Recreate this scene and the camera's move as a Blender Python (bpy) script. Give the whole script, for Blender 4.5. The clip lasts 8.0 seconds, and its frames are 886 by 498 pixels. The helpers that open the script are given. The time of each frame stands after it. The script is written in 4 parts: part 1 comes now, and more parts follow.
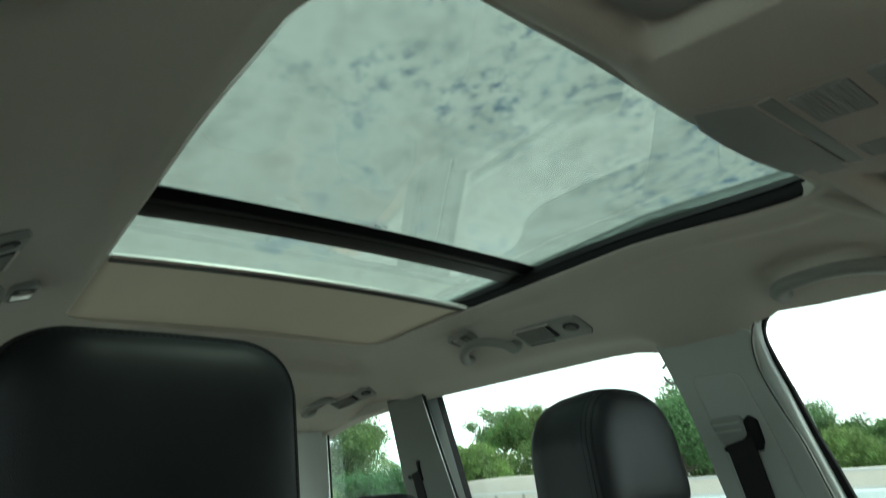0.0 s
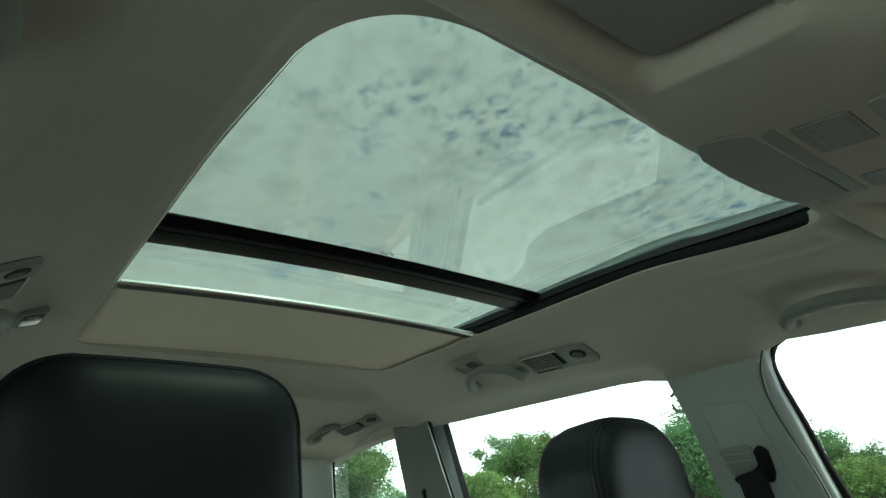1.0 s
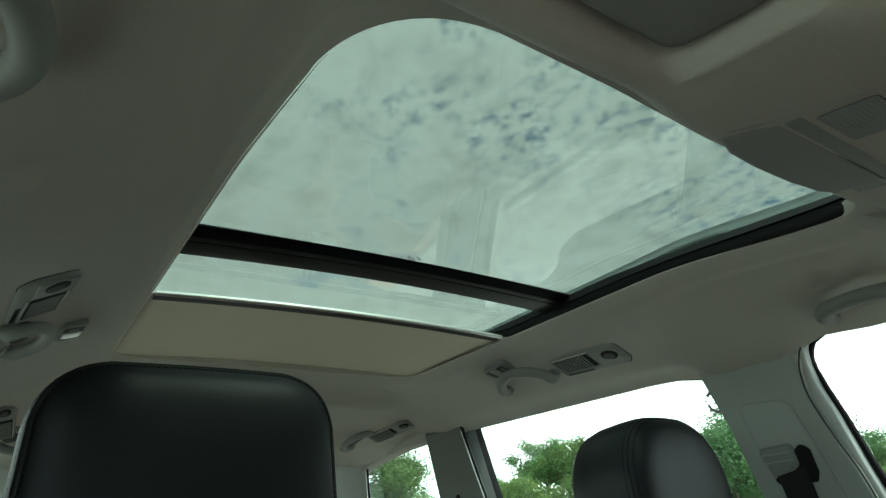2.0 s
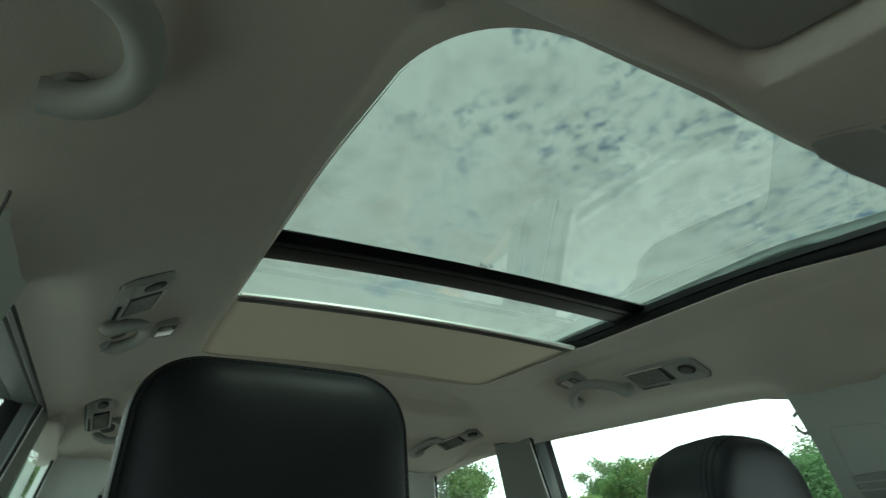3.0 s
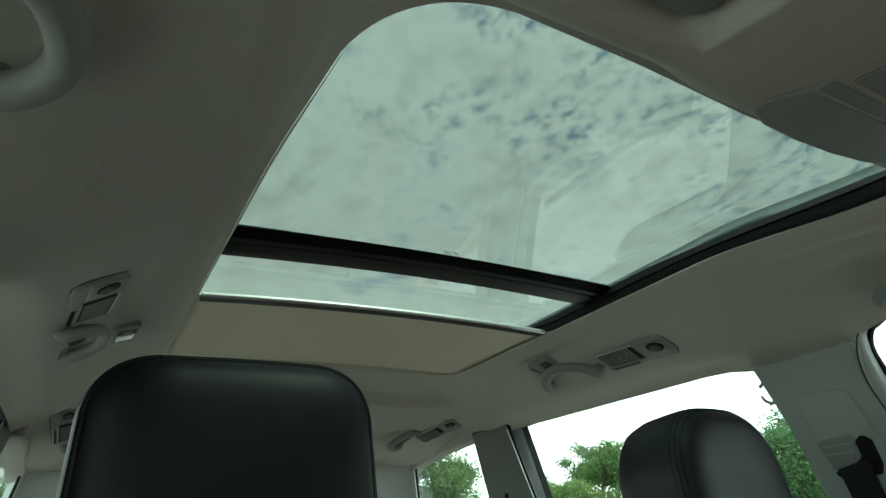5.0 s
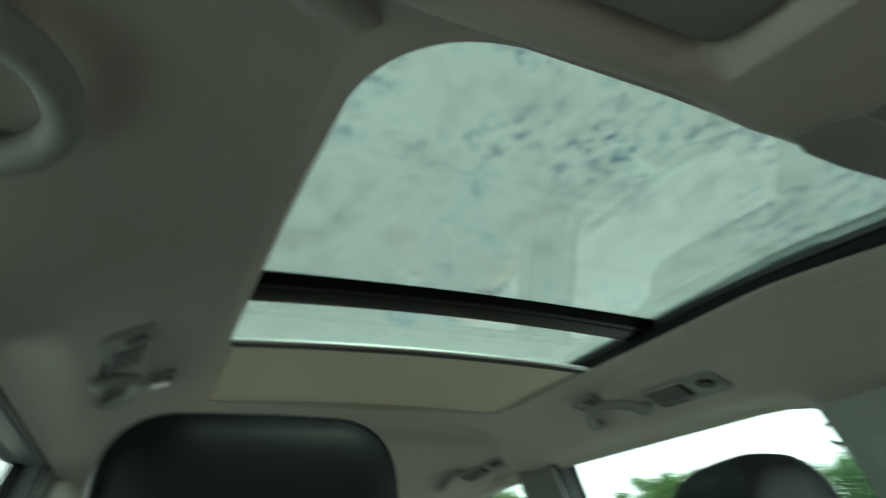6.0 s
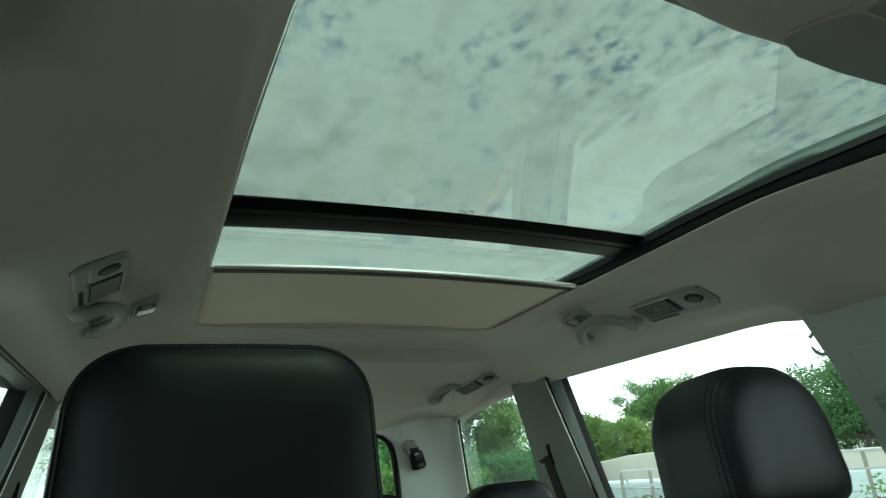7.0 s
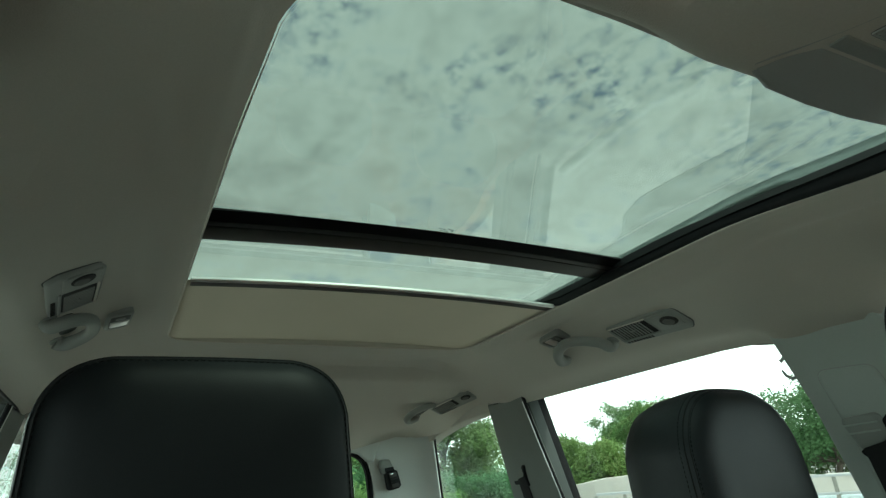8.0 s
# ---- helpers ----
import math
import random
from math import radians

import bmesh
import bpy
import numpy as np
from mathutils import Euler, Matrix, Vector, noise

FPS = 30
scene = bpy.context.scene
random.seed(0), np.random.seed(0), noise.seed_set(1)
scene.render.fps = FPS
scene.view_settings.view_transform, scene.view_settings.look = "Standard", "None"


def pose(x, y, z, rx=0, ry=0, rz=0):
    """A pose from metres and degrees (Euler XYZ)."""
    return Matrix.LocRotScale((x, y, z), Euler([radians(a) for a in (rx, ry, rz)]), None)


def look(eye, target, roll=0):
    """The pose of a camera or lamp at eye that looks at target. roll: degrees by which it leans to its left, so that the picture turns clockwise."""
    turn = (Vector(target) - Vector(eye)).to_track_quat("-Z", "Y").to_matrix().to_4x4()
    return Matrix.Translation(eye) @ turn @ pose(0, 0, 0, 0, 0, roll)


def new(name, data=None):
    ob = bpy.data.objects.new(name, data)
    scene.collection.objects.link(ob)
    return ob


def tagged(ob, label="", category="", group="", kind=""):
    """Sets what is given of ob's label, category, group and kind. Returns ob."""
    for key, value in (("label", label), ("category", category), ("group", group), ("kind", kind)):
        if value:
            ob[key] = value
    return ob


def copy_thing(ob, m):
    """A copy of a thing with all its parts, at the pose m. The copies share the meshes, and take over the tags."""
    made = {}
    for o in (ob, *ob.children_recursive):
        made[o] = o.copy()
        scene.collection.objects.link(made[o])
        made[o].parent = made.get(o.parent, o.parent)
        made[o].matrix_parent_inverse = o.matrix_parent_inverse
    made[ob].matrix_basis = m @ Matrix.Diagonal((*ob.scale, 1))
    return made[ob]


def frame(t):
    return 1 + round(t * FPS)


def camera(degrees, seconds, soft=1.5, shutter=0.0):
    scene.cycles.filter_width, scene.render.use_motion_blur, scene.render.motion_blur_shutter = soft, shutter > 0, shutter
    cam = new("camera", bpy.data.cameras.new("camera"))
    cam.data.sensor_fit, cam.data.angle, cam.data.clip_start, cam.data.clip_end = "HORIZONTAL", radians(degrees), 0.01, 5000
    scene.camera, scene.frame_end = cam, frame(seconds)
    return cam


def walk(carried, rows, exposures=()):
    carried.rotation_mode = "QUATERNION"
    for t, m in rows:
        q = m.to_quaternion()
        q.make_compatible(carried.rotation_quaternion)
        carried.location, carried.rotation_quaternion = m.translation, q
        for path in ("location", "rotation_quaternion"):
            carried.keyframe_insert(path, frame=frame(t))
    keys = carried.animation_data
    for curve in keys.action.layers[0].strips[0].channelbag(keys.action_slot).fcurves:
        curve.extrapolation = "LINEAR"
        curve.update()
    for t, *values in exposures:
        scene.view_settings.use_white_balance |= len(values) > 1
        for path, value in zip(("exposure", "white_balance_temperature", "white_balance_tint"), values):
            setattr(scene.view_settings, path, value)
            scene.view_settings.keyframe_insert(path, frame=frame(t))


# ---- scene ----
# ---------------------------------------------------------------- camera and walk
cam = camera(72.0, 8.0, soft=1.3, shutter=0.35)

ROWS = [
    (0.0, -0.5084, 0.0929, 1.2138, -38.481, 20.670, -3.644),
    (0.2, -0.5110, 0.0884, 1.2192, -38.122, 23.341, -3.437),
    (0.5, -0.5097, 0.0852, 1.2170, -38.866, 23.688, -3.965),
    (1.0, -0.5098, 0.0879, 1.2158, -37.917, 23.021, -3.311),
    (1.5, -0.5078, 0.0910, 1.2105, -35.476, 22.881, -3.367),
    (1.7, -0.5089, 0.0887, 1.2109, -35.335, 23.708, -3.809),
    (2.8, -0.5092, 0.0848, 1.2041, -32.157, 24.235, -1.635),
    (3.0, -0.5167, 0.0835, 1.2024, -27.998, 24.982, -0.206),
    (3.5, -0.5068, 0.0901, 1.2023, -28.480, 23.407, -3.343),
    (4.0, -0.5014, 0.0891, 1.2000, -29.495, 23.590, -3.489),
    (4.5, -0.4929, 0.0875, 1.1973, -30.935, 23.492, -4.517),
    (4.7, -0.4939, 0.0860, 1.1955, -30.869, 23.871, -4.350),
    (5.8, -0.4958, 0.0832, 1.1971, -30.064, 26.162, -3.446),
    (6.0, -0.4644, 0.0889, 1.2202, -26.095, 27.378, -3.747),
    (6.1, -0.4459, 0.0901, 1.2392, -20.046, 27.486, -3.313),
    (6.3, -0.4281, 0.1013, 1.2360, -23.053, 23.007, -5.701),
    (6.5, -0.4212, 0.1027, 1.2385, -23.345, 21.261, -4.942),
    (7.0, -0.4290, 0.0983, 1.2347, -25.505, 19.604, -4.751),
    (7.5, -0.4299, 0.0960, 1.2317, -26.826, 20.395, -4.645),
    (8.0, -0.4298, 0.0936, 1.2315, -27.617, 21.216, -4.234),
]
walk(cam, [(t, pose(x, y, z, 90 + pitch, 0, yaw) @ pose(0, 0, 0, 0, 0, roll)) for t, x, y, z, yaw, pitch, roll in ROWS],
     exposures=[(0.0, 0.0, 6300, 2), (4.7, 0.0, 6300, 2), (6.0, 0.0, 6200, -2), (7.0, 0.0, 6250, -1), (8.0, 0.0, 6350, 1)])

# ---------------------------------------------------------------- daylight
SUN_EL, SUN_AZ = 58.0, 200.0
world = bpy.data.worlds.new("sky")
scene.world = world
world.use_nodes = True
wn, wl = world.node_tree.nodes, world.node_tree.links
wn.clear()


def wnode(kind, **vals):
    n = wn.new(kind)
    for k, v in vals.items():
        n.inputs[k].default_value = v
    return n


sky = wn.new("ShaderNodeTexSky")
sky.sky_type, sky.sun_disc = "NISHITA", False
sky.sun_elevation, sky.sun_rotation = radians(SUN_EL), radians(SUN_AZ)
coord = wn.new("ShaderNodeTexCoord")
sep = wn.new("ShaderNodeSeparateXYZ")
wl.new(coord.outputs["Generated"], sep.inputs[0])
lift = wn.new("ShaderNodeMath")
lift.operation = "ADD"
lift.inputs[1].default_value = 0.12
wl.new(sep.outputs["Z"], lift.inputs[0])
low = wn.new("ShaderNodeMath")
low.operation = "MAXIMUM"
low.inputs[1].default_value = 0.05
wl.new(lift.outputs[0], low.inputs[0])
flat = []
for axis in "XY":
    d = wn.new("ShaderNodeMath")
    d.operation = "DIVIDE"
    wl.new(sep.outputs[axis], d.inputs[0])
    wl.new(low.outputs[0], d.inputs[1])
    flat.append(d)
plane = wn.new("ShaderNodeCombineXYZ")
for k, d in enumerate(flat):
    wl.new(d.outputs[0], plane.inputs[k])
shift = wn.new("ShaderNodeMapping")
shift.inputs["Location"].default_value = (3.1, 1.7, 0.0)
shift.inputs["Scale"].default_value = (1.0, 0.8, 1.0)
wl.new(plane.outputs[0], shift.inputs["Vector"])
puffs = wnode("ShaderNodeTexNoise", Scale=10.0, Detail=8.0, Roughness=0.60, Distortion=0.25)
broad = wnode("ShaderNodeTexNoise", Scale=2.2, Detail=4.0, Roughness=0.5)
for n in (puffs, broad):
    wl.new(shift.outputs[0], n.inputs["Vector"])
mixn = wn.new("ShaderNodeMath")
mixn.operation = "MULTIPLY_ADD"
mixn.inputs[1].default_value = 0.75
wl.new(broad.outputs["Fac"], mixn.inputs[0])
wl.new(puffs.outputs["Fac"], mixn.inputs[2])
cover = wn.new("ShaderNodeMapRange")
cover.interpolation_type = "SMOOTHSTEP"
cover.inputs["From Min"].default_value, cover.inputs["From Max"].default_value = 0.56, 0.86
cover.inputs["To Min"].default_value = 0.50
wl.new(mixn.outputs[0], cover.inputs["Value"])
# small clouds with blue gaps between them, clearest overhead
warp = wnode("ShaderNodeTexNoise", Scale=13.0, Detail=5.0, Roughness=0.6)
wl.new(shift.outputs[0], warp.inputs["Vector"])
bent = wn.new("ShaderNodeVectorMath")
bent.operation = "MULTIPLY_ADD"
bent.inputs[1].default_value = (0.030, 0.030, 0.0)
wl.new(warp.outputs["Color"], bent.inputs[0])
wl.new(shift.outputs[0], bent.inputs[2])
cells = wnode("ShaderNodeTexNoise", Scale=28.0, Detail=10.0, Roughness=0.58)
wl.new(bent.outputs[0], cells.inputs["Vector"])
gap = wn.new("ShaderNodeMapRange")
gap.interpolation_type = "LINEAR"
gap.inputs["From Min"].default_value, gap.inputs["From Max"].default_value = 0.535, 0.30
wl.new(cells.outputs["Fac"], gap.inputs["Value"])
patchy = wnode("ShaderNodeTexNoise", Scale=3.6, Detail=3.0, Roughness=0.5)
wl.new(bent.outputs[0], patchy.inputs["Vector"])
some = wn.new("ShaderNodeMapRange")
some.interpolation_type = "SMOOTHSTEP"
some.inputs["From Min"].default_value, some.inputs["From Max"].default_value = 0.34, 0.54
wl.new(patchy.outputs["Fac"], some.inputs["Value"])
near = wn.new("ShaderNodeMapRange")
near.interpolation_type = "SMOOTHSTEP"
near.inputs["From Min"].default_value, near.inputs["From Max"].default_value = 0.86, 1.16
near.inputs["To Min"].default_value, near.inputs["To Max"].default_value = 1.0, 0.06
wl.new(flat[1].outputs[0], near.inputs["Value"])
veins = gap
for other in (some, near):
    both_of = wn.new("ShaderNodeMath")
    both_of.operation = "MULTIPLY"
    wl.new((veins.outputs["Result"] if veins is gap else veins.outputs[0]), both_of.inputs[0])
    wl.new(other.outputs["Result"], both_of.inputs[1])
    veins = both_of
clear = wn.new("ShaderNodeMath")
clear.operation = "MULTIPLY_ADD"
clear.inputs[1].default_value = -0.75
wl.new(veins.outputs[0], clear.inputs[0])
wl.new(cover.outputs["Result"], clear.inputs[2])
tone = wn.new("ShaderNodeMapRange")
tone.inputs["From Min"].default_value, tone.inputs["From Max"].default_value = 0.75, 1.15
tone.inputs["To Min"].default_value, tone.inputs["To Max"].default_value = 1.06, 0.70
wl.new(mixn.outputs[0], tone.inputs["Value"])
blue = wn.new("ShaderNodeMix")
blue.data_type, blue.blend_type = "RGBA", "MULTIPLY"
blue.inputs["Factor"].default_value = 1.0
blue.inputs["B"].default_value = (0.080, 0.132, 0.160, 1)
wl.new(sky.outputs[0], blue.inputs["A"])
white = wn.new("ShaderNodeMix")
white.data_type, white.blend_type = "RGBA", "MULTIPLY"
white.inputs["Factor"].default_value = 1.0
white.inputs["A"].default_value = (1.25, 1.275, 1.26, 1)
wl.new(tone.outputs["Result"], white.inputs["B"])
both = wn.new("ShaderNodeMix")
both.data_type = "RGBA"
wl.new(clear.outputs[0], both.inputs["Factor"])
wl.new(blue.outputs["Result"], both.inputs["A"])
wl.new(white.outputs["Result"], both.inputs["B"])
rise = wn.new("ShaderNodeMapRange")
rise.interpolation_type = "SMOOTHSTEP"
rise.inputs["From Min"].default_value, rise.inputs["From Max"].default_value = 0.0, 0.43
rise.inputs["To Min"].default_value, rise.inputs["To Max"].default_value = 2.7, 1.0
wl.new(sep.outputs["Z"], rise.inputs["Value"])
lit = wn.new("ShaderNodeMix")
lit.data_type, lit.blend_type = "RGBA", "MULTIPLY"
lit.inputs["Factor"].default_value = 1.0
wl.new(both.outputs["Result"], lit.inputs["A"])
wl.new(rise.outputs["Result"], lit.inputs["B"])
back = wn.new("ShaderNodeBackground")
back.inputs["Strength"].default_value = 1.0
wl.new(lit.outputs["Result"], back.inputs["Color"])
wout = wn.new("ShaderNodeOutputWorld")
wl.new(back.outputs[0], wout.inputs["Surface"])

sun = new("sun", bpy.data.lights.new("sun", "SUN"))
sun.data.energy, sun.data.angle, sun.data.color = 3.4, radians(12), (1.0, 0.95, 0.88)
sun.matrix_world = look((0, 0, 30), (30 * math.cos(radians(SUN_EL)) * math.sin(radians(-40)), 30 * math.cos(radians(SUN_EL)) * math.cos(radians(-40)), 30 - 30 * math.sin(radians(SUN_EL))))


# ---------------------------------------------------------------- materials
def surface(name, color, rough=0.6, metal=0.0, spread=0.08, grain=60.0, patch=4.0, bump=0.1, bump_scale=300.0,
            cells=False, translucent=0.0, sheen=0.0, per_object=0.0, spec=0.5, stretch=(1, 1, 1)):
    """A surface with grain and patches in its colour, uneven gloss and a fine relief, in metres."""
    m = bpy.data.materials.new(name)
    m.use_nodes = True
    n, l = m.node_tree.nodes, m.node_tree.links
    bsdf, out = n["Principled BSDF"], n["Material Output"]
    tc = n.new("ShaderNodeTexCoord")
    mp = n.new("ShaderNodeMapping")
    mp.inputs["Scale"].default_value = stretch
    l.new(tc.outputs["Object"], mp.inputs["Vector"])
    fine, wide = n.new("ShaderNodeTexNoise"), n.new("ShaderNodeTexNoise")
    fine.inputs["Scale"].default_value, fine.inputs["Detail"].default_value = grain, 4
    wide.inputs["Scale"].default_value, wide.inputs["Detail"].default_value = patch, 3
    for t in (fine, wide):
        l.new(mp.outputs[0], t.inputs["Vector"])
    add = n.new("ShaderNodeMath")
    add.operation = "ADD"
    l.new(fine.outputs["Fac"], add.inputs[0])
    l.new(wide.outputs["Fac"], add.inputs[1])
    val = n.new("ShaderNodeMapRange")
    val.inputs["From Min"].default_value, val.inputs["From Max"].default_value = 0.6, 1.4
    val.inputs["To Min"].default_value, val.inputs["To Max"].default_value = 1 - spread, 1 + spread
    l.new(add.outputs[0], val.inputs["Value"])
    hsv = n.new("ShaderNodeHueSaturation")
    hsv.inputs["Color"].default_value = (*color, 1)
    l.new(val.outputs["Result"], hsv.inputs["Value"])
    if per_object:
        info = n.new("ShaderNodeObjectInfo")
        vary = n.new("ShaderNodeMapRange")
        vary.inputs["To Min"].default_value, vary.inputs["To Max"].default_value = 0.5 - per_object * 0.1, 0.5 + per_object * 0.1
        l.new(info.outputs["Random"], vary.inputs["Value"])
        l.new(vary.outputs["Result"], hsv.inputs["Hue"])
    l.new(hsv.outputs["Color"], bsdf.inputs["Base Color"])
    rg = n.new("ShaderNodeMapRange")
    rg.inputs["To Min"].default_value, rg.inputs["To Max"].default_value = max(0.03, rough - 0.08), min(1, rough + 0.08)
    l.new(wide.outputs["Fac"], rg.inputs["Value"])
    l.new(rg.outputs["Result"], bsdf.inputs["Roughness"])
    bsdf.inputs["Metallic"].default_value = metal
    bsdf.inputs["Specular IOR Level"].default_value = spec
    if sheen:
        bsdf.inputs["Sheen Weight"].default_value = sheen
    if bump:
        relief = n.new("ShaderNodeTexVoronoi" if cells else "ShaderNodeTexNoise")
        relief.inputs["Scale"].default_value = bump_scale
        l.new(mp.outputs[0], relief.inputs["Vector"])
        bp = n.new("ShaderNodeBump")
        bp.inputs["Strength"].default_value, bp.inputs["Distance"].default_value = bump, 0.001
        l.new(relief.outputs["Distance" if cells else "Fac"], bp.inputs["Height"])
        l.new(bp.outputs[0], bsdf.inputs["Normal"])
    if translucent:
        tr, mx = n.new("ShaderNodeBsdfTranslucent"), n.new("ShaderNodeMixShader")
        l.new(hsv.outputs["Color"], tr.inputs["Color"])
        mx.inputs["Fac"].default_value = translucent
        l.new(bsdf.outputs[0], mx.inputs[1])
        l.new(tr.outputs[0], mx.inputs[2])
        l.new(mx.outputs[0], out.inputs["Surface"])
    return m


def pane_glass(name, tint, gloss=1.0, dirt_haze=0.0):
    """A clear or tinted pane: what passes is tinted, what is mirrored follows Fresnel."""
    m = bpy.data.materials.new(name)
    m.use_nodes = True
    n, l = m.node_tree.nodes, m.node_tree.links
    n.clear()
    out, mx = n.new("ShaderNodeOutputMaterial"), n.new("ShaderNodeMixShader")
    clear, shine, lw = n.new("ShaderNodeBsdfTransparent"), n.new("ShaderNodeBsdfGlossy"), n.new("ShaderNodeLayerWeight")
    clear.inputs["Color"].default_value = (*tint, 1)
    shine.inputs["Roughness"].default_value = 0.0
    shine.inputs["Color"].default_value = (gloss, gloss, gloss, 1)
    lw.inputs["Blend"].default_value = 0.5
    power, scale = n.new("ShaderNodeMath"), n.new("ShaderNodeMath")
    power.operation, scale.operation = "POWER", "MULTIPLY_ADD"
    power.inputs[1].default_value = 5.0
    scale.inputs[1].default_value, scale.inputs[2].default_value = 0.957, 0.043
    l.new(lw.outputs["Facing"], power.inputs[0])
    l.new(power.outputs[0], scale.inputs[0])
    l.new(scale.outputs[0], mx.inputs["Fac"])
    l.new(clear.outputs[0], mx.inputs[1])
    l.new(shine.outputs[0], mx.inputs[2])
    last = mx
    if dirt_haze:
        pale_film, mix2, tex, tc, rmp = (n.new("ShaderNodeBsdfDiffuse"), n.new("ShaderNodeMixShader"), n.new("ShaderNodeTexNoise"),
                                    n.new("ShaderNodeTexCoord"), n.new("ShaderNodeMapRange"))
        tex.inputs["Scale"].default_value, tex.inputs["Detail"].default_value = 9, 8
        l.new(tc.outputs["Object"], tex.inputs["Vector"])
        rmp.inputs["From Min"].default_value, rmp.inputs["From Max"].default_value = 0.4, 0.75
        rmp.inputs["To Min"].default_value, rmp.inputs["To Max"].default_value = 0.3 * dirt_haze, dirt_haze
        l.new(tex.outputs["Fac"], rmp.inputs["Value"])
        l.new(rmp.outputs["Result"], mix2.inputs["Fac"])
        l.new(mx.outputs[0], mix2.inputs[1])
        l.new(pale_film.outputs[0], mix2.inputs[2])
        pale_film.inputs["Color"].default_value = (0.6, 0.6, 0.58, 1)
        last = mix2
    l.new(last.outputs[0], out.inputs["Surface"])
    return m


M_LINER = surface("headliner_fabric", (0.575, 0.548, 0.490), 0.95, spread=0.05, grain=500, patch=5, bump=0.35, bump_scale=900, sheen=0.1, spec=0.2)
M_EDGE = surface("pale_edging", (0.66, 0.62, 0.56), 0.6, spread=0.05, grain=300, patch=6, bump=0.1, bump_scale=900)
M_TRIM = surface("grey_plastic", (0.43, 0.465, 0.44), 0.62, spread=0.03, grain=300, patch=6, bump=0.2, bump_scale=1100, cells=True, spec=0.35)
# Lit and shaded copies of the grey plastic: window light put into the colour.
M_TRIM_LIT = surface("grey_plastic_lit", (0.68, 0.71, 0.685), 0.62, spread=0.03, grain=300, patch=6, bump=0.2, bump_scale=1100, cells=True, spec=0.35)
M_TRIM_SHADED = surface("grey_plastic_shaded", (0.25, 0.265, 0.25), 0.9, spread=0.05, grain=400, patch=6, bump=0.3, bump_scale=900, spec=0.2)
M_LAMP = surface("lamp_plastic", (0.30, 0.315, 0.295), 0.5, spread=0.03, grain=300, patch=9, bump=0.08, bump_scale=1200, spec=0.4)
M_CONSOLE = surface("console_plastic", (0.38, 0.39, 0.38), 0.6, spread=0.03, grain=300, patch=9, bump=0.15, bump_scale=1200, spec=0.35)
M_POCKET = surface("pocket_plastic", (0.11, 0.115, 0.11), 0.7, spread=0.05, bump=0.1)
M_SLAT = surface("slat_plastic", (0.29, 0.30, 0.285), 0.6, spread=0.04, bump=0.05)
M_BLACK = surface("black_rubber", (0.012, 0.012, 0.013), 0.65, spread=0.15, grain=120, patch=10, bump=0.1, bump_scale=600, spec=0.2)
M_GLOSSBLACK = surface("black_enamel", (0.010, 0.010, 0.011), 0.60, spread=0.1, grain=80, patch=8, bump=0.02, bump_scale=200, spec=0.05)
M_BEAM = surface("dark_grey_bar", (0.042, 0.041, 0.039), 0.45, spread=0.1, grain=80, patch=8, bump=0.06, bump_scale=500)
M_STRIP = surface("rubber_lip", (0.036, 0.036, 0.037), 0.5, spread=0.1, grain=80, patch=8, bump=0.04, bump_scale=500)
M_DARK = surface("dark_slot", (0.02, 0.02, 0.02), 0.8, spread=0.1, bump=0)
M_LEATHER = surface("black_leather", (0.0050, 0.0064, 0.0072), 0.44, spread=0.15, grain=220, patch=14, bump=0.12, bump_scale=1000, cells=True, spec=0.18)
M_LEATHER2 = surface("grey_and_lit_black_leather", (0.0082, 0.0118, 0.0138), 0.42, spread=0.15, grain=220, patch=14, bump=0.22, bump_scale=700, cells=True, spec=0.35)
M_THREAD = surface("dark_thread", (0.004, 0.004, 0.004), 0.9, spread=0.1, bump=0, spec=0.1)
M_SEAM = surface("seam_groove", (0.004, 0.004, 0.004), 0.9, spread=0.1, bump=0)
M_BLIND = surface("woven_blind", (0.62, 0.56, 0.505), 0.9, spread=0.06, grain=900, patch=5, bump=0.5, bump_scale=1400, translucent=0.55, spec=0.1, stretch=(1, 0.25, 1))
M_RUBBER = surface("grey_rubber", (0.055, 0.054, 0.052), 0.7, spread=0.12, grain=160, patch=9, bump=0.2, bump_scale=700)
# One door frame paint in two tones, its light and shade coloured in.
M_FRAME_LIT = surface("grey_green_paint_lit", (0.60, 0.65, 0.63), 0.42, spread=0.05, grain=60, patch=7, bump=0.02, bump_scale=300)
M_FRAME_SHADED = surface("grey_green_paint_shaded", (0.085, 0.097, 0.092), 0.5, spread=0.06, grain=60, patch=7, bump=0.02, bump_scale=300)
M_ALU = surface("brushed_aluminium", (0.72, 0.73, 0.72), 0.35, metal=0.9, spread=0.05, grain=200, patch=10, bump=0.05, bump_scale=500)
M_BELT = surface("bright_moulding", (0.92, 0.92, 0.91), 0.36, metal=1.0, spread=0.03, bump=0)
M_CHROME = surface("chrome", (0.8, 0.8, 0.8), 0.15, metal=1.0, spread=0.03, bump=0)
M_WEBBING = surface("belt_webbing", (0.012, 0.012, 0.013), 0.8, spread=0.2, grain=300, patch=20, bump=0.6, bump_scale=900, stretch=(1, 1, 0.3))
M_PAINT = surface("silver_paint", (0.42, 0.46, 0.45), 0.35, metal=0.5, spread=0.04, bump=0)
# Unseen panels and carpet, coloured for the light they bounce onto the lining.
M_DASH = surface("warm_bounce_brown", (0.50, 0.225, 0.12), 0.7, spread=0.1, bump=0.2)
M_CARPET = surface("grey_carpet", (0.25, 0.245, 0.23), 0.95, spread=0.2, bump=0.6, bump_scale=400)
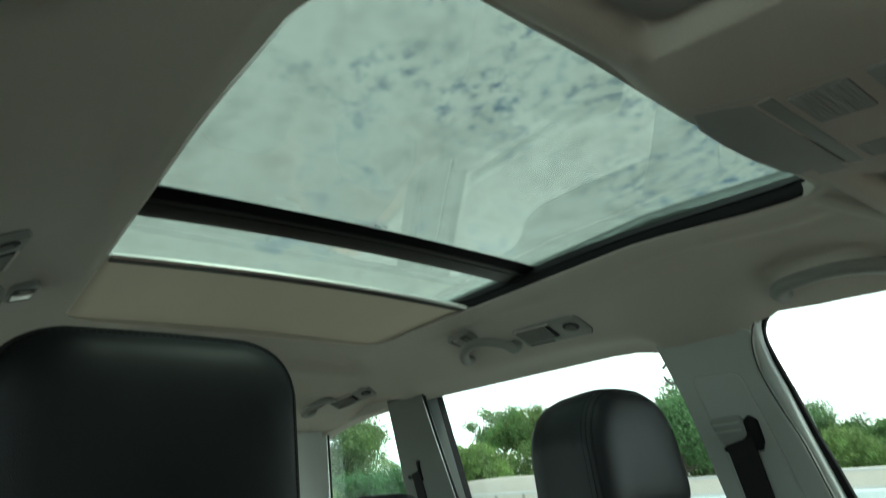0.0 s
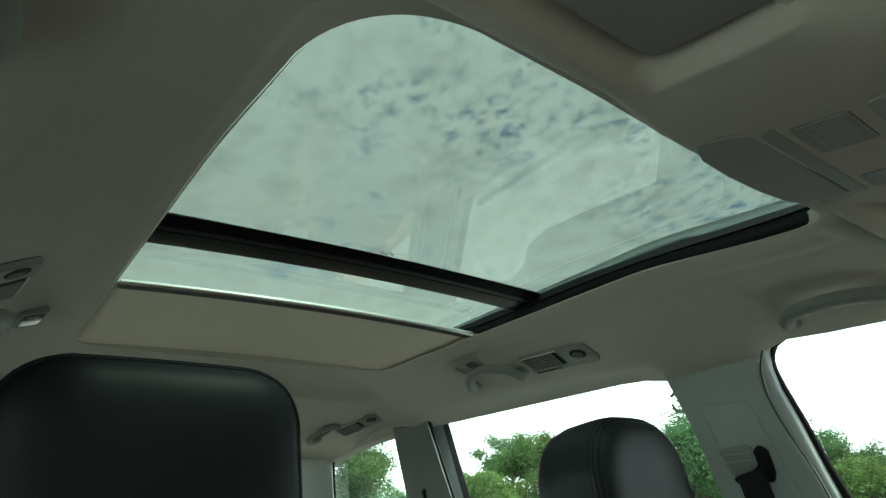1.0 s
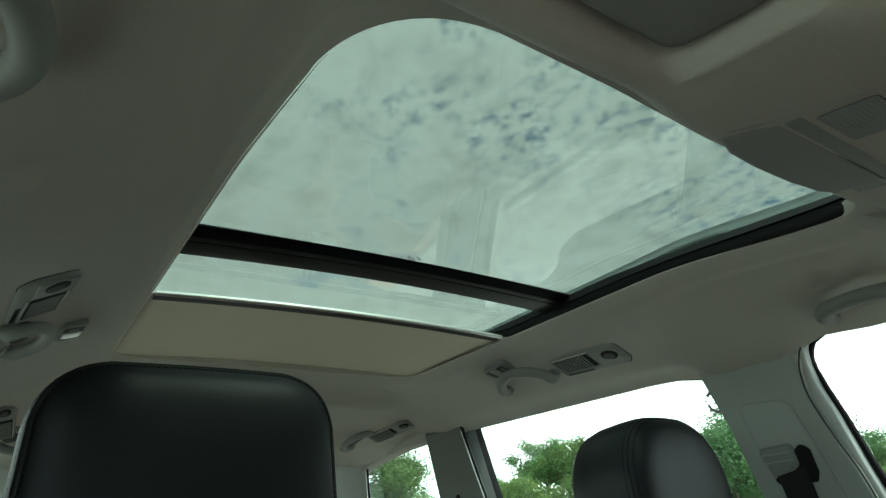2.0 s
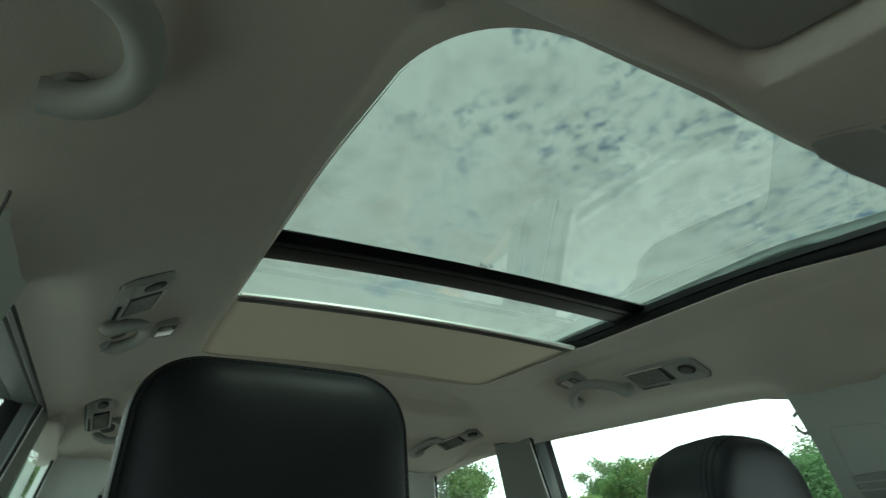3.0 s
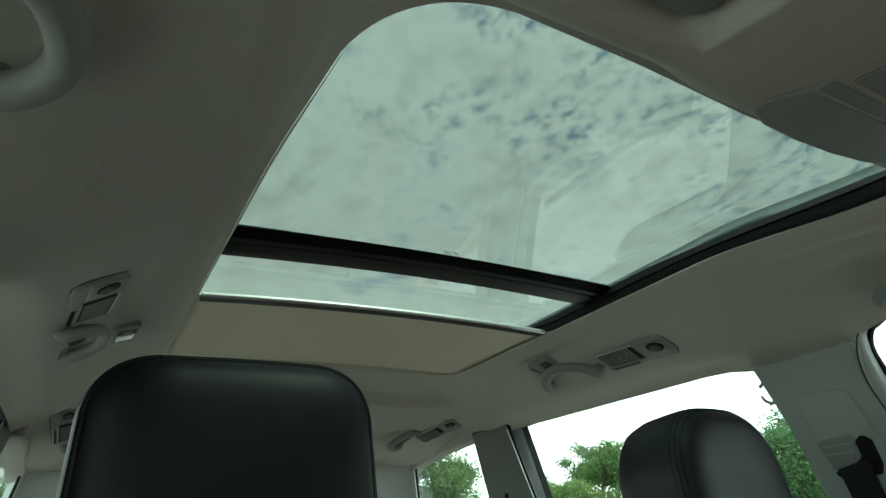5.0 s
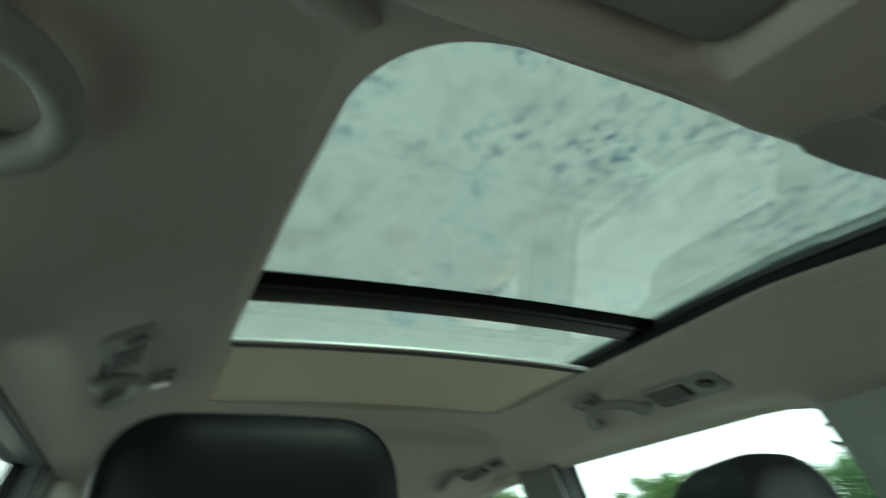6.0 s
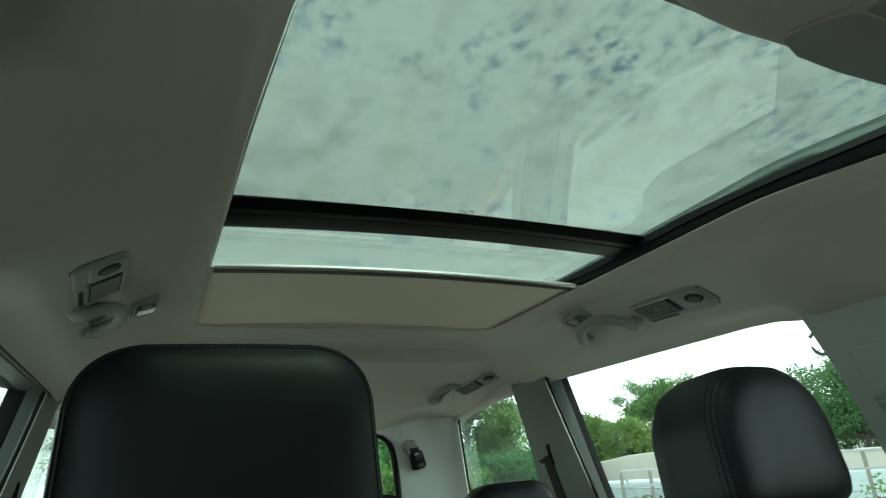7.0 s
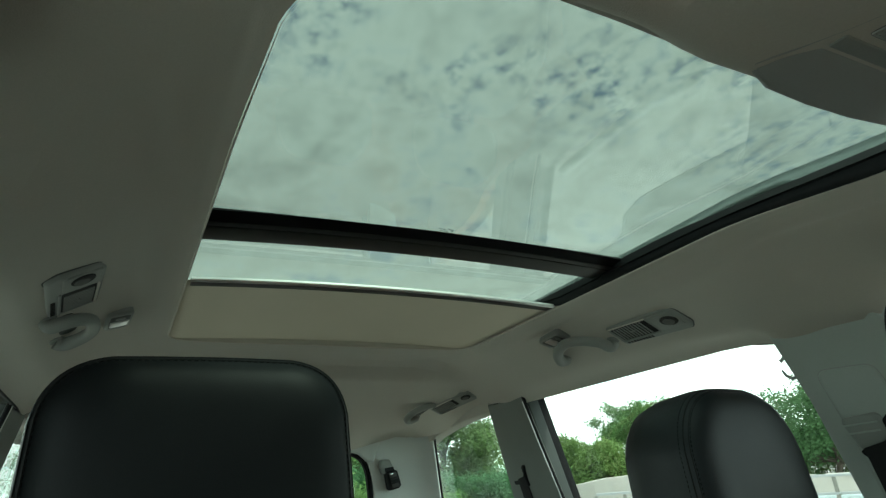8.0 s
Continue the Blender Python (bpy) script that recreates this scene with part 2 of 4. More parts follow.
G_ROOF = pane_glass("green_roof_glass", (0.560, 0.640, 0.592), 1.0, dirt_haze=0.02)
G_SIDE = pane_glass("clear_side_glass", (0.893, 0.955, 0.925), 1.0, dirt_haze=0.006)
# The strong pale film here paints in the haze of reflected light.
G_QUARTER = pane_glass("green_quarter_glass", (0.88, 0.97, 0.93), 1.0, dirt_haze=0.085)
# Unseen windscreen, made nearly opaque to keep front light off the lining.
G_SCREEN = pane_glass("darkened_windscreen", (0.18, 0.19, 0.18), 1.0)


# ---------------------------------------------------------------- mesh helpers
def mesh_of(name, bm, material, smooth=None):
    bmesh.ops.recalc_face_normals(bm, faces=bm.faces[:])
    me = bpy.data.meshes.new(name)
    bm.to_mesh(me)
    bm.free()
    me.materials.append(material)
    if smooth is not None:
        me.shade_smooth()
        me.set_sharp_from_angle(angle=radians(smooth))
    return me


def thing(name, bm, material, label="", category="", group="", kind="", smooth=35):
    return tagged(new(name, mesh_of(name, bm, material, smooth)), label, category, group, kind)


def part(name, bm, material, parent, label="", smooth=35):
    ob = new(name, mesh_of(name, bm, material, smooth))
    ob.parent = parent
    return tagged(ob, label)


def empty(name, label, category, group="", at=(0, 0, 0)):
    ob = new(name)
    ob.empty_display_size = 0.05
    ob.location = at
    return tagged(ob, label, category, group)


def loft(loops, around=True, cap=True, bm=None):
    """A skin over loops of points of equal count."""
    bm = bm or bmesh.new()
    rings = [[bm.verts.new(p) for p in loop] for loop in loops]
    n = len(rings[0])
    for a, b in zip(rings, rings[1:]):
        for k in range(n if around else n - 1):
            bm.faces.new((a[k], a[(k + 1) % n], b[(k + 1) % n], b[k]))
    if cap and around:
        bm.faces.new(rings[0][::-1])
        bm.faces.new(rings[-1])
    return bm


def rounded(points, radius, steps=5):
    """A polygon with its corners rounded; radius is one number or one for each corner."""
    out, n = [], len(points)
    for k, p in enumerate(points):
        r = radius if isinstance(radius, (int, float)) else radius[k]
        p, a, b = Vector(p), Vector(points[k - 1]), Vector(points[(k + 1) % n])
        u, v = (a - p), (b - p)
        lu, lv = u.length, v.length
        u.normalize(), v.normalize()
        half = u.angle(v) / 2
        back = min(r / math.tan(half), lu * 0.48, lv * 0.48)
        if back < 1e-5:
            out.append(p)
            continue
        s, e = p + u * back, p + v * back
        for i in range(steps + 1):
            t = i / steps
            out.append((1 - t) ** 2 * s + 2 * t * (1 - t) * (p + (s + e - 2 * p) * 0.09) + t * t * e)
    return out


def inset(points, by):
    """A polygon in the plane drawn in by a distance."""
    n = len(points)
    area = sum(points[k - 1].x * points[k].y - points[k].x * points[k - 1].y for k in range(n))
    s = 1 if area > 0 else -1
    out = []
    for k in range(n):
        d = (points[(k + 1) % n] - points[k - 1])
        d = d.normalized() if d.length > 1e-9 else Vector((1, 0))
        out.append(points[k] + Vector((-d.y, d.x)) * s * by)
    return out


def plate(outline, to, depth, edge=0.003, low=0.0, bm=None):
    """A plate on a surface: to(u, v, w) gives places, w is the height above it; its upper edge is rounded."""
    outline = [Vector(p) for p in outline]
    loops = [[to(p.x, p.y, low) for p in outline], [to(p.x, p.y, depth - edge) for p in outline]]
    for a in (30, 60, 90):
        q = inset(outline, edge * (1 - math.cos(radians(a))))
        loops.append([to(p.x, p.y, depth - edge + edge * math.sin(radians(a))) for p in q])
    return loft(loops, bm=bm)


def box(x0, x1, y0, y1, z0, z1, edge=0.0, bm=None):
    return plate(rounded([(x0, y0), (x1, y0), (x1, y1), (x0, y1)], max(edge, 1e-6), 3), lambda u, v, w: (u, v, w), z1, max(edge, 1e-4), z0, bm)


def tube(path, radii, sides=10, flat=1.0, up=(0, 0, 1), bm=None):
    """A swept bar along points, with a radius for each."""
    loops, up = [], Vector(up)
    path = [Vector(p) for p in path]
    for k, p in enumerate(path):
        d = (path[min(k + 1, len(path) - 1)] - path[max(k - 1, 0)]).normalized()
        a = d.cross(up)
        a = a.normalized() if a.length > 1e-4 else d.cross(Vector((1, 0, 0))).normalized()
        b = a.cross(d)
        r = radii if isinstance(radii, (int, float)) else radii[k]
        loops.append([p + (a * math.cos(t) + b * math.sin(t) * flat) * r for t in [2 * math.pi * i / sides for i in range(sides)]])
    return loft(loops, bm=bm)


def side(s, at=0.0):
    """Places on the cabin's inner side, which leans in towards the roof: u along the car, v height, w inwards."""
    return lambda u, v, w: (s * (0.64 + at + 0.25 * (1.438 - v) - w), u, v)


def smooth01(a, b, t):
    t = min(max((t - a) / (b - a), 0.0), 1.0)
    return t * t * (3 - 2 * t)


# ---------------------------------------------------------------- the roof lining
OX, OY0, OY1 = 0.370, 0.349, 1.535


def edge_x(y, s=1):
    """Half width of the roof opening, which narrows a little to the front."""
    return OX - (0.015 if s > 0 else 0.010) + (0.021 if s > 0 else 0.016) * (y - OY0) / (OY1 - OY0)


def opening(grow=0.0):
    g = grow
    return rounded([(-edge_x(OY0, -1) - g, OY0 + 0.001 - g), (-0.13, OY0 + 0.005 - g), (0.03, OY0 + 0.014 - g), (edge_x(OY0) + g, OY0 + 0.010 - g), (edge_x(OY1) + g, OY1 + g), (-edge_x(OY1, -1) - g, OY1 + g)],
                   [0.101 + g, 0.6, 0.6, 0.036 + g, 0.045 + g, 0.045 + g], 12)


def fill(points, step):
    out = []
    for k, p in enumerate(points):
        q = points[(k + 1) % len(points)]
        n = max(1, round((q - p).length / step))
        out += [p.lerp(q, i / n) for i in range(n)]
    return out


def beyond(x, y):
    """Distance outside the roof opening."""
    dx, dy = abs(x) - (OX - 0.08), max(OY0 + 0.08 - y, y - OY1 + 0.08)
    return math.hypot(max(dx, 0), max(dy, 0)) + min(max(dx, dy), 0) - 0.08


def front_drop(y):
    return 0.070 * smooth01(0.0, 0.062, 0.347 - y) + 0.15 * max(0.287 - y, 0)


def liner_z(x, y):
    ax = abs(x)
    z = 1.572 - (0.955 - 0.17 * (1 - smooth01(0.60, 0.76, y)) - 0.20 * smooth01(1.70, 1.88, y)) * max(ax - 0.37, 0) ** 1.5
    front = 1 - smooth01(0.42, 0.62, ax)
    z -= front * (0.026 * (1 - smooth01(0.36, 0.70, y)) + front_drop(y))
    rear = 1.572 - 0.05 * max(y - 1.545, 0) - 0.0335 * smooth01(1.69, 1.764, y) - 0.120 * (max(y - 1.755, 0) / 0.71) ** 1.7
    z = min(z, rear - 0.03 * smooth01(0.5, 0.66, ax) * smooth01(1.7, 2.0, y))
    d = beyond(x, y)
    crease = 0.30 + 0.70 * smooth01(-0.1, 0.1, x)
    z += 0.0042 * crease * math.exp(-((d - 0.076) / 0.016) ** 2) * (1 - smooth01(1.3, 1.5, y))
    z -= 0.0016 * (1 - smooth01(0.003, 0.012, d)) + 0.0020 * crease * smooth01(0.035, 0.055, d) * (1 - smooth01(0.060, 0.075, d))
    # pockets for the sun visors, and the swelling that carries the console
    pocket = smooth01(0.172, 0.184, ax) * smooth01(-0.276, -0.264, -y) * (1 - smooth01(0.56, 0.60, ax))
    low = 1.4735 - 0.15 * (0.29 - y)
    drop = low - z
    z += 0.5 * (drop - math.hypot(drop, 0.012)) * (1 - smooth01(0.112, 0.180, ax)) * (1 - smooth01(0.285, 0.342, y))
    z += 0.034 * pocket
    z += 0.016 * smooth01(0.565, 0.640, ax) * smooth01(0.74, 0.95, y) * (1 - smooth01(1.66, 1.80, y))
    z -= smooth01(0.53, 0.615, ax) * (0.013 * smooth01(0.592, 0.655, y) * (1 - smooth01(0.80, 0.845, y)) + 0.019 * smooth01(0.592, 0.645, y) * (1 - smooth01(0.62, 0.74, y)))
    # the edge over the front windows dips forwards and lifts towards the pillar
    z += smooth01(0.585, 0.645, ax) * (0.0055 * smooth01(0.49, 0.585, y) * (1 - smooth01(0.605, 0.66, y)) - 0.0055 * (1 - smooth01(0.34, 0.49, y)))
    # the rear corners rise over the pillar trim
    z += 0.052 * smooth01(2.18, 2.42, y) * smooth01(0.26, 0.56, ax)
    # soft swelling before the lamps over the rear doors
    z -= 0.019 * (1 - smooth01(0.86, 1.12, y)) * smooth01(0.66, 0.82, y) * smooth01(0.40, 0.47, ax) * (1 - smooth01(0.555, 0.635, ax))
    return z


def liner(offset, grow, thick, far):
    inner = fill(opening(grow), 0.02)
    x1, y0, y1 = 0.645 + far, -0.06 - far, 2.47 + far
    rays = []
    for p in inner:
        c = Vector((0, min(max(p.y, 0.75), 1.17)))
        d = p - c
        ts = []
        if abs(d.x) > 1e-6:
            ts.append((x1 if d.x > 0 else -x1) / d.x)
        if abs(d.y) > 1e-6:
            ts.append(((y1 if d.y > 0 else y0) - c.y) / d.y)
        rays.append((p, c + d * min(ts)))
    loops = [[(p.x, p.y, liner_z(p.x, p.y) + 0.016 + offset) for p, _ in rays]]
    loops.append([(p.x, p.y, liner_z(p.x, p.y) + 0.006 + offset) for p, _ in rays])
    count = 64
    for k in range(count + 1):
        t = (k / count) ** 1.25
        ring = []
        for p, q in rays:
            s = p.lerp(q, 0.006 + 0.994 * t)
            ring.append((s.x, s.y, liner_z(s.x, s.y) + offset))
        loops.append(ring)
    for ring in (loops[-1], loops[count // 2], loops[1]):
        loops.append([(x, y, z + thick) for x, y, z in ring])
    loops.append(loops[0])
    bm = loft(loops, cap=False)
    bmesh.ops.remove_doubles(bm, verts=bm.verts[:], dist=1e-6)
    return bm


thing("ceiling", liner(0, 0, 0.012, 0), M_LINER, "light beige-grey fabric headliner with a rounded panoramic roof opening", "headliner", kind="structure", smooth=60)
# Pale bead paints the highlight that runs along the lining's cut edge.
rim = fill(opening(-0.0004), 0.02)
first = next(k for k, p in enumerate(rim) if p.y <= 0.372)
rim = [(p.x, p.y, liner_z(p.x, p.y) + 0.0006) for p in rim[first:] + rim[:first] if p.y > 0.40]
thin = [0.0015 * smooth01(-0.5, 14, min(k, len(rim) - 1 - k)) for k in range(len(rim))]
thing("trim", tube(rim, thin, 8), M_EDGE, "thin pale bead painted as the highlight along the roof opening's edge", "trim", kind="structure", smooth=60)
roof = thing("roof", liner(0.055, 0.045, 0.003, 0.03), M_PAINT, "silver painted steel roof skin with sunroof opening", "roof", kind="structure", smooth=60)

# ---------------------------------------------------------------- sunroof
def nose(y):
    """How far the roof glass falls towards the windscreen."""
    return 0.024 * (max(0.78 - y, 0.0) / 0.35) ** 1.15


def GZ(x, y):
    return 1.606 + 0.007 * (1 - (x / 0.38) ** 2) - 0.6 * nose(y)



sunroof = empty("sunroof", "panoramic car sunroof with two green-tinted glass panels", "sunroof", at=(0, 0.95, 1.6))


def under(bm, at=(0, 0.95, 1.6)):
    bmesh.ops.translate(bm, verts=bm.verts[:], vec=-Vector(at))
    return bm


def pane(y0, y1):
    xs, loops = [-0.386 + 0.772 * k / 24 for k in range(25)], []
    for j in range(11):
        y = y0 + (y1 - y0) * j / 10
        loops.append([(x, y, GZ(x, y)) for x in xs] + [(x, y, GZ(x, y) + 0.005) for x in reversed(xs)])
    return under(loft(loops))


for y0, y1 in ((0.33, 0.921), (0.975, 1.60)):
    part("glass_panel", pane(y0, y1), G_ROOF, sunroof, "green-tinted curved roof glass", smooth=30)


def cross(profile):
    """A bar across the roof with the given profile of (y, z), bowed like the glass; None stands for the glass."""
    n = 20
    loops = []
    for k in range(n + 1):
        x = -0.366 + 0.732 * k / n
        rise = 0.0105 * (1 - (x / 0.366) ** 2)
        loops.append([(x, y, GZ(x, y) + 0.001 if z is None else z + rise) for y, z in profile])
    return under(loft(loops))


part("glass_edge", cross([(0.9000, None), (0.8975, 1.6030), (0.9205, 1.5958), (0.9222, 1.5975), (0.9222, None)]), M_GLOSSBLACK, sunroof, "glossy black glass edge")
part("rubber_seal", cross([(0.9225, 1.603), (0.9228, 1.5960), (0.9240, 1.5950), (0.9325, 1.5937), (0.9340, 1.5960), (0.9340, 1.603)]), M_STRIP, sunroof, "dark grey rubber lip")
part("channel", cross([(0.9343, None), (0.9343, 1.5985), (0.9378, 1.5985), (0.9378, None)]), M_GLOSSBLACK, sunroof, "black gap")
part("cross_beam", cross([(0.9380, 1.605), (0.9382, 1.5945), (0.9405, 1.5928), (0.9785, 1.5912), (0.9815, 1.5935), (0.9825, 1.606)]), M_BEAM, sunroof, "dark grey cross beam")
mark = bmesh.new()
for k, (dx, dy, w) in enumerate(((-0.012, 0.0, 0.006), (-0.004, 0.002, 0.004), (0.003, -0.002, 0.005), (0.010, 0.001, 0.006), (-0.008, 0.006, 0.005), (0.001, 0.007, 0.007), (0.011, 0.006, 0.004))):
    x, y = -0.006 + dx, 0.884 + dy
    plate([(x - w / 2, y - 0.0009), (x + w / 2, y - 0.0009), (x + w / 2, y + 0.0009), (x - w / 2, y + 0.0009)], lambda u, v, d: (u, v, GZ(u, v) - 0.0004 - d), 0.0003, 0.0001, 0.0, mark)
part("etched_mark", under(mark), M_RUBBER, sunroof, "small dark etched marks", smooth=None)

Y_BLIND = 1.122
for s in (-1, 1):
    loops = []
    for y in [(0.352 if s > 0 else 0.45) * (1 - k / 24) + 1.54 * k / 24 for k in range(25)]:
        e, foot, top = edge_x(y, s) + (0.0 if s > 0 else 0.007), liner_z(edge_x(y, s), y) + 0.0012, GZ(0.362, y)
        foot += 0.011 * smooth01(Y_BLIND - 0.03, Y_BLIND + 0.02, y)
        lean = e - 0.006 + 2.2 * (top - (1.6035 - nose(y)))
        prof = [(e + 0.014, foot + 0.001), (e - 0.0006, foot), (e - 0.0035, foot + 0.003), (e - 0.0045, foot + 0.009), (e - 0.0035, foot + 0.45 * (top - foot)),
                (e - 0.0070, foot + 0.50 * (top - foot)), (lean, top - 0.0005), (lean + 0.02, top - 0.0005)]
        loops.append([(s * x, y, z) for x, z in prof])
    part("side_seal", under(loft(loops)), M_BLACK, sunroof, "black rubber seal")

# ---------------------------------------------------------------- roller blind
blind = empty("roller_blind", "beige woven roller sunblind, half drawn under the roof glass", "sunblind", at=(0, 1.3, 1.57))
n = 24
rows = []
for j in range(13):
    y = Y_BLIND + (1.56 - Y_BLIND) * j / 12
    rows.append([(-0.374 + 0.748 * k / n, y, 1.5755 + 0.010 * (1 - (2 * k / n - 1) ** 2)) for k in range(n + 1)])
bm = under(loft(rows, around=False), (0, 1.3, 1.57))
cloth = part("fabric", bm, M_BLIND, blind, "beige woven fabric")
m = cloth.modifiers.new("thickness", "SOLIDIFY")
m.thickness, m.offset = 0.0012, 0


def bar(profile, x1=0.362):
    loops = []
    for k in range(21):
        x = -x1 + 2 * x1 * k / 20
        rise = 0.010 * (1 - (x / x1) ** 2)
        loops.append([(x, Y_BLIND + y, 1.5760 + z + rise) for y, z in profile])
    return under(loft(loops), (0, 1.3, 1.57))


part("pull_bar", bar([(-0.0085, 0.003), (-0.0095, -0.001), (-0.0085, -0.0035), (-0.0030, -0.0045), (-0.0025, 0.003)]), M_ALU, blind, "slim aluminium pull bar")
part("pull_lip", bar([(-0.0024, 0.003), (-0.0024, -0.0040), (0.022, -0.0034), (0.024, 0.000), (0.024, 0.003)]), M_RUBBER, blind, "dark grey lip")

# ---------------------------------------------------------------- overhead console and sun visors
def console_z(y):
    return 1.4995 - 0.15 * (0.29 - y)


def over(u, v, w):
    return (u, v, console_z(v) - w)


console = empty("overhead_console", "grey plastic overhead console with a glasses flap and speaker grille", "console", at=(0, 0.2, 1.47))
C_AT = (0, 0.2, 1.47)
edge_line = [(-0.0970, 0.2920), (-0.057, 0.3065), (-0.010, 0.3100), (0.040, 0.3095), (0.085, 0.3050), (0.118, 0.2890)]
part("housing", under(plate(rounded(edge_line + [(0.122, -0.02), (-0.064, -0.02), (-0.074, 0.205), (-0.0865, 0.262)], [0.006] * 6 + [0.01, 0.01, 0.2, 0.2], 4), over, 0.030, 0.004, -0.06), C_AT), M_CONSOLE, console)
welt = [(-0.0950, 0.2860), (-0.0920, 0.276), (-0.0870, 0.262), (-0.0795, 0.234), (-0.0745, 0.205), (-0.0700, 0.12), (-0.066, 0.02)]
part("edge_bead", under(tube([over(x, y, 0.0290) for x, y in welt], 0.0018, 8), C_AT), M_CONSOLE, console)
part("flap", under(plate(rounded([(-0.0900, 0.2895), (-0.055, 0.3025), (-0.010, 0.3060), (0.040, 0.3055), (0.080, 0.3015), (0.096, 0.2930), (0.096, 0.2556), (-0.0750, 0.2556), (-0.0850, 0.272)], 0.003, 3), over, 0.0308, 0.0008, 0.026), C_AT), M_CONSOLE, console)
part("groove", under(plate([(-0.0735, 0.2553), (0.0965, 0.2553), (0.0965, 0.2533), (-0.0735, 0.2533)], over, 0.0304, 0.0002, 0.026), C_AT), M_POCKET, console, "dark joint")
part("crossbar", under(plate(rounded([(-0.0745, 0.2528), (0.100, 0.2528), (0.101, 0.2400), (-0.0765, 0.2400)], 0.002, 3), over, 0.0318, 0.0015, 0.026), C_AT), M_LAMP, console)
for x0, x1, y0, y1 in ((-0.066, -0.006, 0.194, 0.2350), (0.062, 0.098, 0.196, 0.2350)):
    g = part("speaker_grille", under(plate(rounded([(x0, y1), (x1, y1), (x1, y0), (x0, y0)], 0.004, 3), over, 0.0308, 0.0006, 0.026), C_AT), M_BEAM, console, "fine mesh grille")
    bm = bmesh.new()
    nx, ny = int((x1 - x0) / 0.0032), int((y1 - y0) / 0.0032)
    for k in range(nx):
        x = x0 + 0.002 + (x1 - x0 - 0.004) * k / (nx - 1)
        plate([(x - 0.0009, y1 - 0.002), (x + 0.0009, y1 - 0.002), (x + 0.0009, y0 + 0.002), (x - 0.0009, y0 + 0.002)], over, 0.0318, 0.0003, 0.03, bm)
    for k in range(ny):
        y = y0 + 0.002 + (y1 - y0 - 0.004) * k / (ny - 1)
        plate([(x0 + 0.002, y - 0.0009), (x1 - 0.002, y - 0.0009), (x1 - 0.002, y + 0.0009), (x0 + 0.002, y + 0.0009)], over, 0.0318, 0.0003, 0.03, bm)
    part("mesh", under(bm, C_AT), M_CONSOLE, g, smooth=None)
part("rear_joint", under(plate([(-0.069, 0.1875), (0.104, 0.1875), (0.104, 0.1855), (-0.069, 0.1855)], over, 0.0304, 0.0002, 0.026), C_AT), M_POCKET, console, "dark joint")
part("lamp_panel", under(plate(rounded([(-0.070, 0.184), (0.106, 0.184), (0.108, 0.02), (-0.062, 0.02)], 0.006, 3), over, 0.0325, 0.002, 0.026), C_AT), M_CONSOLE, console)

for s in (-1, 1):
    outline = rounded([(s * 0.186, 0.262), (s * 0.555, 0.260), (s * 0.560, 0.02), (s * 0.180, 0.01)], 0.015, 5)
    zc = lambda u, v, w: (u, v, 1.546 - front_drop(v) + 0.030 - w)
    spot = (s * 0.37, 0.14, 1.47)
    visor = empty("sun_visor", "grey sun visor folded up into the headliner", "sun visor", "sun visors", spot)
    part("panel", under(plate(outline, zc, 0.016, 0.006, 0.0), spot), M_CONSOLE, visor)
    rim = [Vector(zc(p.x, p.y, 0.006)) - Vector(spot) for p in inset(outline, -0.0005)]
    part("welt", tube(rim + rim[:1], 0.0022, 6), M_LAMP, visor)


# ---------------------------------------------------------------- roof lamps, handles and hooks
def roof_frame(s, x, y, turn=0.0, lift=0.0, lean=(0, 0)):
    """Places on the lining beside the roof opening: u to the rear, v outwards and down, w into the cabin."""
    e = 0.02
    sx = (liner_z(x + e, y) - liner_z(x - e, y)) / (2 * e)
    sy = (liner_z(x, y + e) - liner_z(x, y - e)) / (2 * e)
    sx, sy = sx - lean[0], sy - lean[1]
    v, u0 = Vector((s, 0, sx)).normalized(), Vector((0, 1, sy)).normalized()
    u = (u0 + v * math.tan(turn)).normalized()
    v2 = (v - u * v.dot(u)).normalized()
    w = u.cross(v2)
    w = w if w.z < 0 else -w
    o = Vector((s * x, y, liner_z(x, y) + lift))
    return lambda a, b, c: tuple(u * a + v2 * b + w * c), tuple(o)


def oval(a0, a1, b0, b1, r):
    return rounded([(a0, b0), (a1, b0), (a1, b1), (a0, b1)], r, 5)


